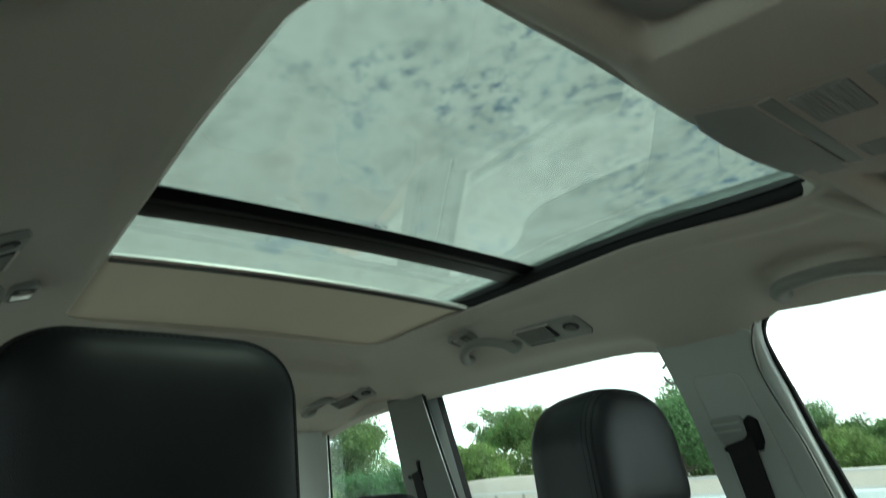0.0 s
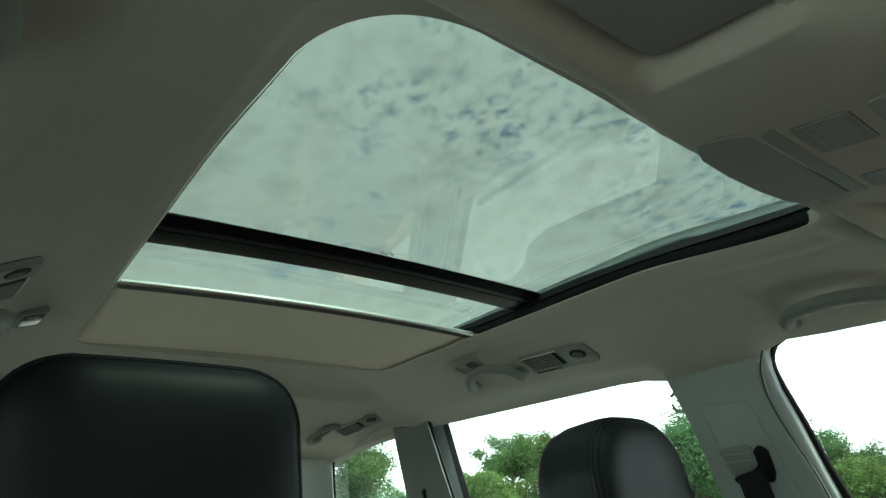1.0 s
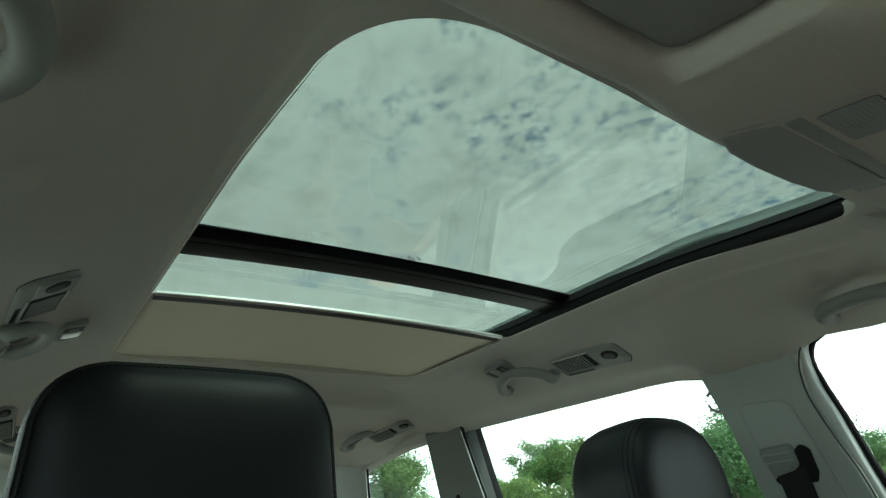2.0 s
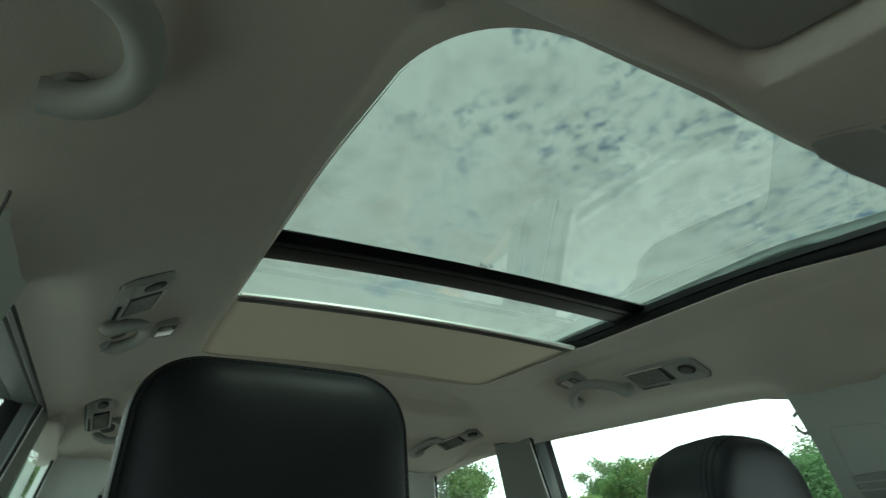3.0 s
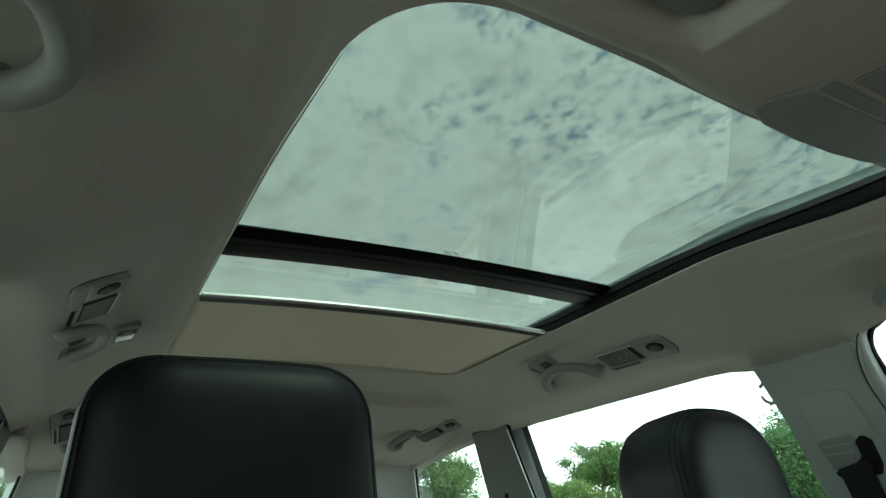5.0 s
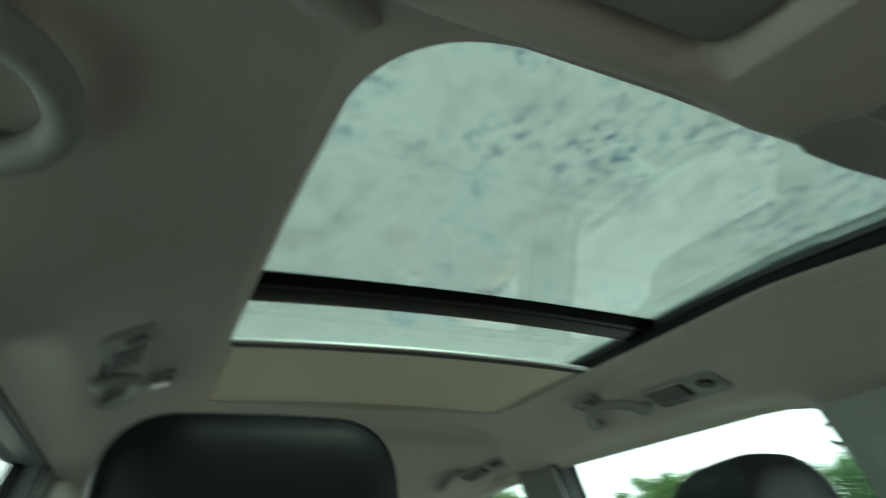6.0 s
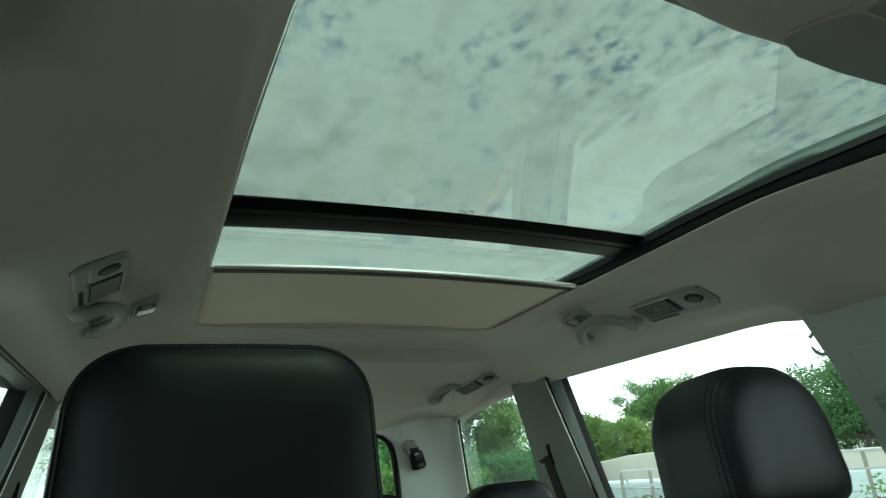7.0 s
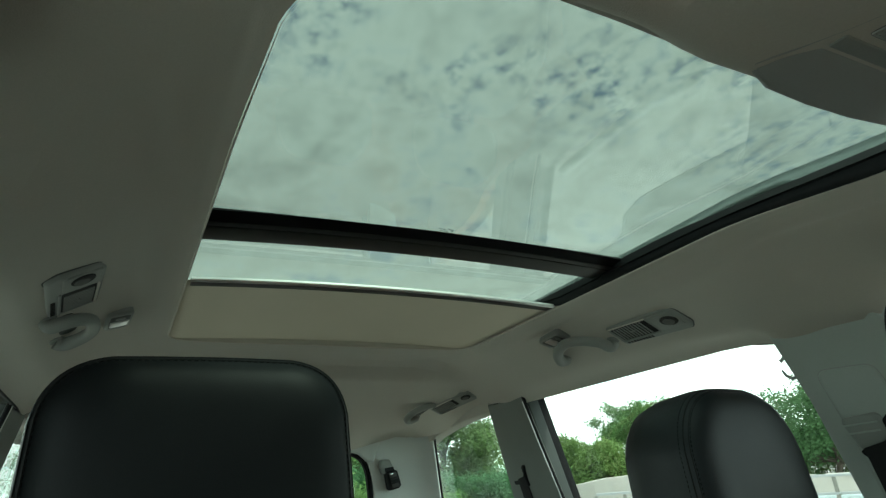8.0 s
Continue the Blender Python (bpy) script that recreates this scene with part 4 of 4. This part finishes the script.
    buckle = part("buckle", under(plate(rounded([(0.474, 1.298), (0.520, 1.304), (0.536, 1.248), (0.528, 1.238), (0.494, 1.230), (0.485, 1.236)], 0.007, 5), rear, 0.058, 0.010, 0.02), at), M_BLACK, belt, "black buckle")
    part("button", under(plate(rounded([(0.494, 1.252), (0.522, 1.257), (0.525, 1.243), (0.498, 1.238)], 0.003, 3), rear, 0.0600, 0.001, 0.05), at), M_BEAM, buckle, "dark grey press button")
    part("slot", under(plate(rounded([(0.487, 1.272), (0.519, 1.278), (0.520, 1.272), (0.489, 1.266)], 0.002, 3), rear, 0.0595, 0.0006, 0.05), at), M_DARK, buckle)
    part("tongue", under(plate(rounded([(0.482, 1.294), (0.512, 1.299), (0.517, 1.280), (0.488, 1.275)], 0.003, 3), rear, 0.0605, 0.001, 0.05), at), M_BEAM, belt, "dark tongue")
    part("tongue_edge", under(plate(rounded([(0.484, 1.290), (0.498, 1.2925), (0.4985, 1.287), (0.486, 1.285)], 0.001, 3), rear, 0.0615, 0.0006, 0.05), at), M_CHROME, belt, "bright metal edge")

rearwin = tagged(empty("window_3", "curved rear window of the tailgate", "window", at=(0, 2.52, 1.1)), kind="structure")
part("pane", under(plate([(-0.5, 1.42), (0.5, 1.42), (0.55, 0.9), (-0.55, 0.9)], lambda u, v, w: (u, 2.52 - w, v), 0.004, 0.0005), (0, 2.52, 1.1)), G_SIDE, rearwin, smooth=None)

# ---------------------------------------------------------------- plain closing parts: floor, tail, dashboard, windscreen
thing("floor", box(-0.92, 0.92, -0.97, 2.56, 0.40, 0.44), M_CARPET, "grey carpeted car floor", "floor", kind="structure")
thing("tailgate", plate([(-0.90, 0.40), (0.90, 0.40), (0.90, 0.96), (-0.90, 0.96)], lambda u, v, w: (u, 2.56 - w, v), 0.04, 0.01), M_DASH, "brown lower tailgate panel", "tailgate", kind="structure")
thing("dashboard", loft([[(x, -0.95, 0.44), (x, -0.30, 0.44), (x, -0.28, 0.90), (x, -0.36, 0.99), (x, -0.95, 1.02)] for x in (-0.78, 0.78)]), M_DASH, "brown moulded dashboard", "dashboard", kind="structure")
wind = tagged(empty("window_4", "raked windscreen between front pillars, unseen and darkened to hold out light", "windscreen", at=(0, -0.4, 1.2)), kind="structure")
part("pane", under(loft([[(-0.62, -0.08, 1.425), (0.62, -0.08, 1.425), (0.62, -0.08, 1.430), (-0.62, -0.08, 1.430)], [(-0.74, -0.93, 1.02), (0.74, -0.93, 1.02), (0.74, -0.93, 1.025), (-0.74, -0.93, 1.025)]]), (0, -0.4, 1.2)), G_SCREEN, wind, smooth=None)
for s in (-1, 1):
    part("front_pillar", under(tube([(s * 0.655, -0.02, 1.46), (s * 0.70, -0.40, 1.30), (s * 0.76, -0.95, 1.02)], 0.045, 10), (0, -0.4, 1.2)), M_TRIM, wind, "light grey front pillar")


# painted body below the windows, and the wheels that carry it
body = tagged(empty("car_body", "silver painted car body below the windows", "car body", at=(0, 0.8, 0.6)), kind="structure")
for s in (-1, 1):
    skin = lambda u, v, w: (s * (0.925 - 0.36 * max(v - 0.75, 0) + w), u, v)
    part("side_skin", under(plate(rounded([(-0.98, 0.94), (2.60, 0.94), (2.61, 0.75), (2.62, 0.16), (-0.98, 0.12), (-0.98, 0.75)], 0.05, 5), skin, 0.004, 0.002, -0.004), (0, 0.8, 0.6)), M_PAINT, body)
    part("sill", under(box(min(s * 0.80, s * 0.920), max(s * 0.80, s * 0.920), -0.98, 2.58, 0.08, 0.42, 0.02), (0, 0.8, 0.6)), M_BLACK, body)
part("tail_skin", under(plate(rounded([(-0.90, 0.98), (0.90, 0.98), (0.88, 0.14), (-0.88, 0.14)], 0.05, 5), lambda u, v, w: (u, 2.60 + w, v), 0.012, 0.004), (0, 0.8, 0.6)), M_PAINT, body)
part("front_skin", under(plate(rounded([(-0.90, 1.00), (0.90, 1.00), (0.88, 0.12), (-0.88, 0.12)], 0.05, 5), lambda u, v, w: (u, -0.985 - w, v), 0.012, 0.004), (0, 0.8, 0.6)), M_PAINT, body)
for s in (-1, 1):
    for y in (-0.62, 2.18):
        at = (s * 0.80, y, 0.20)
        wheel = empty("wheel", "black car wheel with a metal rim on the ground", "wheel", "wheels", at)
        ring = lambda r, x: [(x, r * math.cos(t), r * math.sin(t)) for t in [2 * math.pi * k / 32 for k in range(32)]]
        part("tyre", loft([ring(0.22, -0.10), ring(0.33, -0.11), ring(0.36, -0.09), ring(0.36, 0.09), ring(0.33, 0.11), ring(0.22, 0.10)]), M_BLACK, wheel)
        part("rim", loft([ring(0.22, s * 0.085), ring(0.215, s * 0.104), ring(0.16, s * 0.080), ring(0.05, s * 0.090), ring(0.02, s * 0.092)]), M_ALU, wheel, "metal rim")


# ---------------------------------------------------------------- seats
def headrest(width, height, deep=1.0, crown=0.062, arch=0.004):
    """Loops from the middle of the front face over the edge to the back; front at y 0, top at z 0."""
    w = width / 2
    line = fill(rounded([(-w, -height), (w, -height), (w * 0.955, 0), (-w * 0.955, 0)], [0.04, 0.04, crown, crown], 10), 0.009)
    line = [Vector((p.x, p.y - arch * (p.x / w) ** 2 * max(0.0, 1 + p.y / height))) for p in line]
    c = Vector((0, -height * 0.5))
    flat = lambda pts, y: [(p.x, y(p) if callable(y) else y, p.y) for p in pts]
    loops = []
    front = inset(line, 0.0075)
    for k in (0.03, 0.15, 0.28, 0.40, 0.52, 0.62, 0.71, 0.79, 0.86, 0.92, 0.965, 1.0):
        loops.append(flat([c + (p - c) * k for p in front], 0.0065 * k * k + 0.0155 * k ** 9))
    for d, y in ((0.0060, 0.0243), (0.0046, 0.0256), (0.0030, 0.0290), (0.0005, 0.0420), (0.0, 0.060), (0.001, 0.085), (0.006, 0.102), (0.016, 0.112), (0.035, 0.117)):
        loops.append(flat(inset(line, d), 0.026 + (y - 0.026) * deep if y > 0.026 else y))
    loops.append(flat([c + (p - c) * 0.3 for p in line], 0.026 + 0.093 * deep))
    rows = [(0.0100, 0.0186), (0.0024, 0.0330)]
    return loft(loops), line, rows


def dashes(line, d, y, length=0.0034, gap=0.0026, r=0.00028, bm=None):
    """A row of stitches."""
    bm = bm or bmesh.new()
    pts = inset(line, d)
    pts = [Vector((p.x, y, p.y)) for p in pts]
    run, acc = [], 0.0
    for a, b in zip(pts, pts[1:] + pts[:1]):
        seg = (b - a).length
        t = -acc
        while t < seg:
            if t >= 0:
                run.append((a + (b - a) * (t / seg), (b - a).normalized()))
            t += length + gap
        acc = seg - (t - length - gap) if seg > 0 else acc
        acc = (length + gap) - (t - seg)
    for p, d2 in run:
        if p.z < -0.19:
            continue
        e = p + d2 * length
        side_v = d2.cross(Vector((0, 1, 0))).normalized()
        q = [p + side_v * r, p - side_v * r, e - side_v * r, e + side_v * r]
        lo, hi = [bm.verts.new(v + Vector((0, 0.0004, 0))) for v in q], [bm.verts.new(v - Vector((0, 0.0005, 0))) for v in q]
        bm.faces.new(hi)
        for k in range(4):
            bm.faces.new((lo[k], lo[(k + 1) % 4], hi[(k + 1) % 4], hi[k]))
    return bm


def seat(name, label, x, y, top, width, height, material, tilt=0.0, turn=0.0, group="front seats", deep=1.0, crown=0.062, arch=0.004):
    s = empty(name, label, "car seat", group, (x, y, top))
    s.rotation_euler = (radians(tilt), 0, radians(turn))
    bm, line, rows = headrest(width, height, deep, crown, arch)
    hr = part("headrest", bm, material, s, smooth=70)
    bm = bmesh.new()
    for d, yy in rows:
        dashes(line, d, yy, bm=bm)
    part("stitching", bm, M_THREAD, hr, "fine dark stitching", smooth=None)
    for d, yy, r in ((0.0050, 0.0262, 0.0013), (0.0086, 0.0204, 0.0006)):
        groove = [Vector((p.x, yy, p.y)) for p in inset(line, d)]
        part("seam", tube(groove + groove[:1], r, 6, up=(0, 1, 0)), M_SEAM, hr, "dark sewn seam")
    for px in (-0.06, 0.06):
        part("post", tube([(px, 0.06, -height - 0.07), (px, 0.06, -height + 0.03)], 0.006, 10, up=(0, 1, 0)), M_CHROME, s, "chrome headrest post")
    back = rounded([(-0.17, -0.05), (0.17, -0.05), (0.26, -0.22), (0.25, -0.62), (-0.25, -0.62), (-0.26, -0.22)], 0.06, 5)
    back = [Vector((p.x, p.y - height + 0.01)) for p in back]
    loops = [[(p.x, yy + 0.25 * (p.y + height), p.y) for p in inset(back, d)] for d, yy in ((0.05, -0.045), (0.02, -0.035), (0.004, -0.012), (0.0, 0.03), (0.006, 0.085), (0.03, 0.10))]
    part("backrest", loft(loops), material, s, smooth=60)
    base = 0.44 - top
    bm = loft([[(p.x, p.y, zz) for p in inset([Vector(q) for q in rounded([(-0.25, -0.62), (0.25, -0.62), (0.25, -0.10), (-0.25, -0.10)], 0.06, 5)], d)] for d, zz in ((0.04, base), (0.02, base + 0.12), (0.0, base + 0.16), (0.0, base + 0.21), (0.03, base + 0.24))])
    cushion = part("cushion", bm, material, s, smooth=60)
    cushion.matrix_basis = Euler((radians(-tilt), 0, 0)).to_matrix().to_4x4()
    return s


seat("front_seat", "front seat in smooth black leather with stitched headrest", -0.368, 0.688, 1.369, 0.291, 0.225, M_LEATHER, tilt=-6, crown=0.060)
# Same black leather in a lighter copy: side window light put into its colour.
seat("front_seat", "front seat in black leather, headrest set lower", 0.366, 0.712, 1.345, 0.276, 0.205, M_LEATHER2, tilt=-6, turn=5, deep=1.38, crown=0.088, arch=0.014)
for x in (-0.42, 0.0, 0.39):
    seat("rear_seat", "second-row seat in dark grey leather", x, 1.500, 1.192, 0.25, 0.15, M_LEATHER2, tilt=-6, group="rear seats")

# ---------------------------------------------------------------- outdoors
GROUND = -0.16
M_GROUND = surface("paved_ground", (0.48, 0.475, 0.45), 0.9, spread=0.22, grain=9, patch=0.6, bump=0.4, bump_scale=60)
M_ASPHALT = surface("asphalt", (0.060, 0.060, 0.058), 0.9, spread=0.2, grain=30, patch=0.6, bump=0.5, bump_scale=120)
M_WALL = surface("cream_render", (0.70, 0.65, 0.585), 0.9, spread=0.08, grain=12, patch=0.7, bump=0.3, bump_scale=40)
M_RAIL = surface("pale_metal", (0.62, 0.64, 0.64), 0.5, spread=0.08, grain=10, patch=2, bump=0)
M_POST = surface("grey_brown_post", (0.36, 0.35, 0.30), 0.7, spread=0.15, grain=20, patch=3, bump=0.1)
M_PALEBLUE = surface("pale_blue_block", (0.70, 0.80, 0.82), 0.6, spread=0.06, grain=10, patch=0.8, bump=0.1)
M_BARK = surface("bark", (0.12, 0.10, 0.08), 0.95, spread=0.25, grain=30, patch=3, bump=0.8, bump_scale=40)


def leaf_material(name, color):
    m = surface(name, color, 0.55, spread=0.45, grain=1.4, patch=0.35, bump=0, translucent=0.35, per_object=0.25, spec=0.3)
    return m


M_LEAF = leaf_material("green_leaves", (0.19, 0.315, 0.115))
M_LEAF2 = leaf_material("yellow_green_leaves", (0.21, 0.365, 0.12))
M_LEAF3 = leaf_material("deep_green_leaves", (0.14, 0.275, 0.115))

thing("ground", plate([(-900, -900), (900, -900), (900, 900), (-900, 900)], lambda u, v, w: (u, v, w - 1.0 + GROUND), 1.0, 0.001), M_GROUND, "pale paved ground reaching the horizon", "ground", kind="structure", smooth=None)


# Added out of direct view, to darken part of the roof glass reflection.
thing("road", box(3.32, 9.5, -60, 80, GROUND - 0.05, GROUND + 0.006), M_ASPHALT, "dark ground strip, unseen, added to darken part of the roof glass reflection", "road", kind="structure", smooth=None)


def leaves(centres, spread, count, size, rng):
    """Many small bent leaves scattered round the given centres."""
    n = count
    c = centres[rng.integers(0, len(centres), n)]
    p = c + rng.normal(0, 1, (n, 3)) * spread
    a = rng.normal(0, 1, (n, 3))
    a[:, 2] *= 0.6
    a /= np.linalg.norm(a, axis=1, keepdims=True)
    b = np.cross(a, rng.normal(0, 1, (n, 3)))
    b /= np.linalg.norm(b, axis=1, keepdims=True)
    s = (size * rng.uniform(0.6, 1.3, n))[:, None]
    verts = np.stack([p - a * s, p + b * s * 0.45, p + a * s, p - b * s * 0.45], 1).reshape(-1, 3)
    faces = np.arange(4 * n).reshape(-1, 4)
    me = bpy.data.meshes.new("leaves")
    me.from_pydata(verts.tolist(), [], faces.tolist())
    return me


def tree(seed, height, spread, material, size=0.085, count=20000, bare=0.35):
    rng = np.random.default_rng(seed)
    t = empty("tree", "leafy green broadleaf tree with uneven crown", "tree", "trees outside")
    bm = bmesh.new()
    top = Vector((rng.normal(0, 0.2), rng.normal(0, 0.2), height * 0.8))
    trunk = [Vector((0, 0, -0.1)).lerp(top, k / 7) + Vector((math.sin(k * 1.3 + seed) * 0.1, math.cos(k * 1.7) * 0.1, 0)) * (k > 0) for k in range(8)]
    tube(trunk, [0.03 * height * (1 - 0.11 * k) for k in range(8)], 8, bm=bm)
    clumps = []
    for k in range(16):
        a, h = k * 2.4 + rng.uniform(0, 0.6), height * (bare + (0.62 - bare * 0.55) * rng.uniform(0, 1))
        reach = spread * rng.uniform(0.55, 1.0) * (1.15 - 0.6 * abs(h / height - 0.55))
        tip = Vector((math.cos(a) * reach, math.sin(a) * reach, h + height * rng.uniform(0.08, 0.26)))
        root = Vector((0, 0, 0)).lerp(top, min(h / (height * 0.8), 1) * 0.85)
        mid = root.lerp(tip, 0.5) + Vector((0, 0, -0.05 * height))
        tube(bow([root, mid, tip], 8), [0.009 * height * (1 - 0.09 * j) for j in range(9)], 5, bm=bm)
        for j in range(5):
            q = root.lerp(tip, rng.uniform(0.45, 1.05))
            clumps.append(np.array(q) + rng.normal(0, 0.10 * spread, 3))
    for j in range(7):
        clumps.append(np.array(top) + rng.normal(0, 1, 3) * [0.3 * spread, 0.3 * spread, 0.10 * height])
    part("trunk", bm, M_BARK, t, smooth=60)
    me = leaves(np.array(clumps), np.array([0.16, 0.16, 0.11]) * spread, count, size, rng)
    me.materials.append(material)
    crown = new("crown", me)
    crown.parent = t
    return t


def bush(seed, length, depth, height, material, size, count, label, category="hedge", dome=False):
    """A clipped or wild bank of leaves over dark twigs."""
    rng = np.random.default_rng(seed)
    b = empty("hedge", label, category, "hedges outside")
    n = int(length * 6) + 8
    cs = np.stack([rng.uniform(-length / 2, length / 2, n * 4), rng.uniform(-depth / 2, depth / 2, n * 4), rng.uniform(0.0, 1, n * 4) ** 0.7 * height], 1)
    wave = 0.75 + 0.25 * np.sin(cs[:, 0] * 1.1 + seed) * np.sin(cs[:, 0] * 0.43 + 2 * seed)
    if dome:
        wave = np.sqrt(np.clip(1 - (2 * cs[:, 0] / length) ** 2, 0.05, 1)) * (0.9 + 0.1 * np.sin(cs[:, 0] * 2.3 + seed))
    cs[:, 2] *= wave
    me = leaves(cs, np.array([0.25, 0.2, 0.16]) * min(1.0, height / 2.5), count, size, rng)
    me.materials.append(material)
    ob = new("foliage", me)
    ob.parent = b
    bm = bmesh.new()
    for k in range(n):
        x = -length / 2 + length * (k + 0.5) / n
        tube([(x, 0, -0.05), (x + rng.normal(0, 0.1), rng.normal(0, 0.1), height * 0.6)], [0.04, 0.015], 5, bm=bm)
    part("twigs", bm, M_BARK, b)
    return b


def polar(az, dist, z=GROUND, turn=0.0):
    return pose(-0.45 + dist * math.sin(radians(az)), 0.09 + dist * math.cos(radians(az)), z, 0, 0, turn)


def place(ob, az, dist, turn=None, grow=1.0):
    m = polar(az, dist, GROUND, -az if turn is None else turn)
    ob.matrix_basis = m @ Matrix.Scale(grow, 4)
    return ob


open_tree = place(tree(3, 5.35, 1.60, M_LEAF, size=0.080, count=14000, bare=0.42), 42.2, 38, 20)
oak = place(tree(11, 5.1, 2.2, M_LEAF), 47.6, 40, 75)
round_tree = place(tree(8, 5.5, 2.6, M_LEAF3, count=26000, bare=0.18), 57.3, 34, 70)
tall = place(tree(21, 4.8, 1.35, M_LEAF, size=0.052, count=46000, bare=0.12), 26.5, 17, 10)
near_left = place(tree(33, 4.2, 1.6, M_LEAF, size=0.065, count=18000, bare=0.2), 17.5, 19, 40)
for src, az, dist, turn, k in ((open_tree, 45.0, 40, 130, 1.04), (oak, 50.5, 42, 140, 0.95), (oak, 62.0, 46, 200, 0.98), (round_tree, 65.8, 42, 20, 0.88),
                               (round_tree, 60.3, 38, 150, 0.95), (round_tree, 68.6, 41, 250, 0.72), (oak, 71.0, 42, 15, 0.64), (round_tree, 73.5, 43, 80, 0.60),
                               (oak, 76.5, 44, 310, 0.62), (round_tree, 80.0, 44, 120, 0.60), (oak, 54.0, 46, 300, 0.8), (tall, 22.6, 18, 160, 1.0),
                               (near_left, 13.0, 21, 200, 1.0), (round_tree, 5.0, 30, 30, 0.9), (oak, -4.0, 34, 10, 0.9), (round_tree, -20.0, 40, 55, 0.8),
                               (oak, -34.0, 42, 100, 0.8), (round_tree, -52.0, 44, 190, 0.8)):
    place(copy_thing(src, pose(0, 0, 0)), az, dist, turn, k)
place(bush(4, 5.2, 2.4, 3.45, M_LEAF2, 0.08, 40000, "rounded bank of bright green shrubs", "shrubs", dome=True), 38.6, 34)
place(bush(5, 10, 2.0, 3.2, M_LEAF, 0.07, 36000, "green shrubs under open trees", "shrubs"), 45.0, 36)
place(bush(12, 7, 2.0, 2.6, M_LEAF2, 0.07, 20000, "wild bank of bright green shrubs", "shrubs"), 33.0, 36)
place(bush(9, 16, 2.4, 2.6, M_LEAF, 0.08, 36000, "wild bank of green shrubs", "shrubs"), 62.0, 38)
place(bush(14, 18, 2.4, 2.7, M_LEAF2, 0.08, 36000, "wild bank of olive green shrubs", "shrubs"), 76.0, 38)
place(bush(6, 4.6, 0.9, 1.95, M_LEAF3, 0.045, 60000, "dense trimmed green hedge"), 26.8, 15.2)
place(bush(7, 5, 1.0, 1.6, M_LEAF2, 0.055, 16000, "bright green garden shrubs", "shrubs"), 17.5, 14.5)
place(bush(17, 20, 2.4, 2.6, M_LEAF2, 0.08, 40000, "bright green bank of shrubs beside the parking place", "shrubs"), -50.0, 24)
place(bush(23, 0.55, 0.3, 0.95, M_LEAF2, 0.035, 420, "small yellow-green shrub behind the railing", "shrub"), 40.9, 13.0)
place(bush(24, 0.45, 0.3, 0.85, M_LEAF2, 0.040, 160, "thin young plant before a railing post", "shrub"), 57.7, 11.2)

# cream rendered wall with a sloping top, a low pale blue block, and metal railings before them
wall = empty("garden_wall", "cream rendered bank wall with a sloping top", "wall", at=(0, 0, 0))
outline = rounded([(-9.5, 0.0), (16, 0.0), (16, 1.02), (1.9, 1.04), (-0.4, 1.34), (-2.2, 1.34), (-3.0, 1.30), (-3.9, 1.17), (-9.5, 1.0)], 0.12, 4)
part("wall_body", plate(outline, lambda u, v, w: (u, -w, v), 0.30, 0.03), M_WALL, wall)
part("coping", box(1.95, 15.9, -0.36, 0.06, 1.015, 1.065, 0.015), M_WALL, wall)
wall.matrix_basis = polar(50, 17, GROUND, -54)
# Made-up block in place of a pale shape that could not be identified.
blue_block = empty("low_wall", "low pale bluish white block, a stand-in for an unclear shape behind the railing", "wall", at=(0, 0, 0))
part("wall_body", plate(rounded([(-7.0, 0.0), (6, 0.0), (6, 0.74), (-7.0, 0.80)], 0.03, 4), lambda u, v, w: (u, -w, v), 0.8, 0.04), M_PALEBLUE, blue_block)
blue_block.matrix_basis = polar(60, 14.4, GROUND, -60)


def railing(length, posts, height, braced=False):
    r = empty("railing", "pale metal railing with two bars and posts", "railing", "railings outside")
    for z in (height, height * 0.755):
        part("rail_bar", box(-length / 2, length / 2, -0.028, 0.028, z - 0.042, z, 0.008), M_RAIL, r)
    for k in range(posts):
        x = -length / 2 + length * k / (posts - 1)
        part("post", box(x - 0.03, x + 0.03, -0.026, 0.026, -0.02, height - 0.042, 0.006), M_POST, r)
    if braced:
        x = -length / 2
        part("brace", tube([(x + 0.02, 0, height * 0.94), (x + 0.22, 0, height * 0.60)], 0.018, 8), M_RAIL, r)
    return r


rl = railing(9.6, 5, 1.14)
rl.matrix_basis = polar(68.0, 12.6, GROUND, -62)
rl2 = railing(2.1, 5, 1.07, True)
rl2.matrix_basis = polar(43.9, 12.6, GROUND, -48)
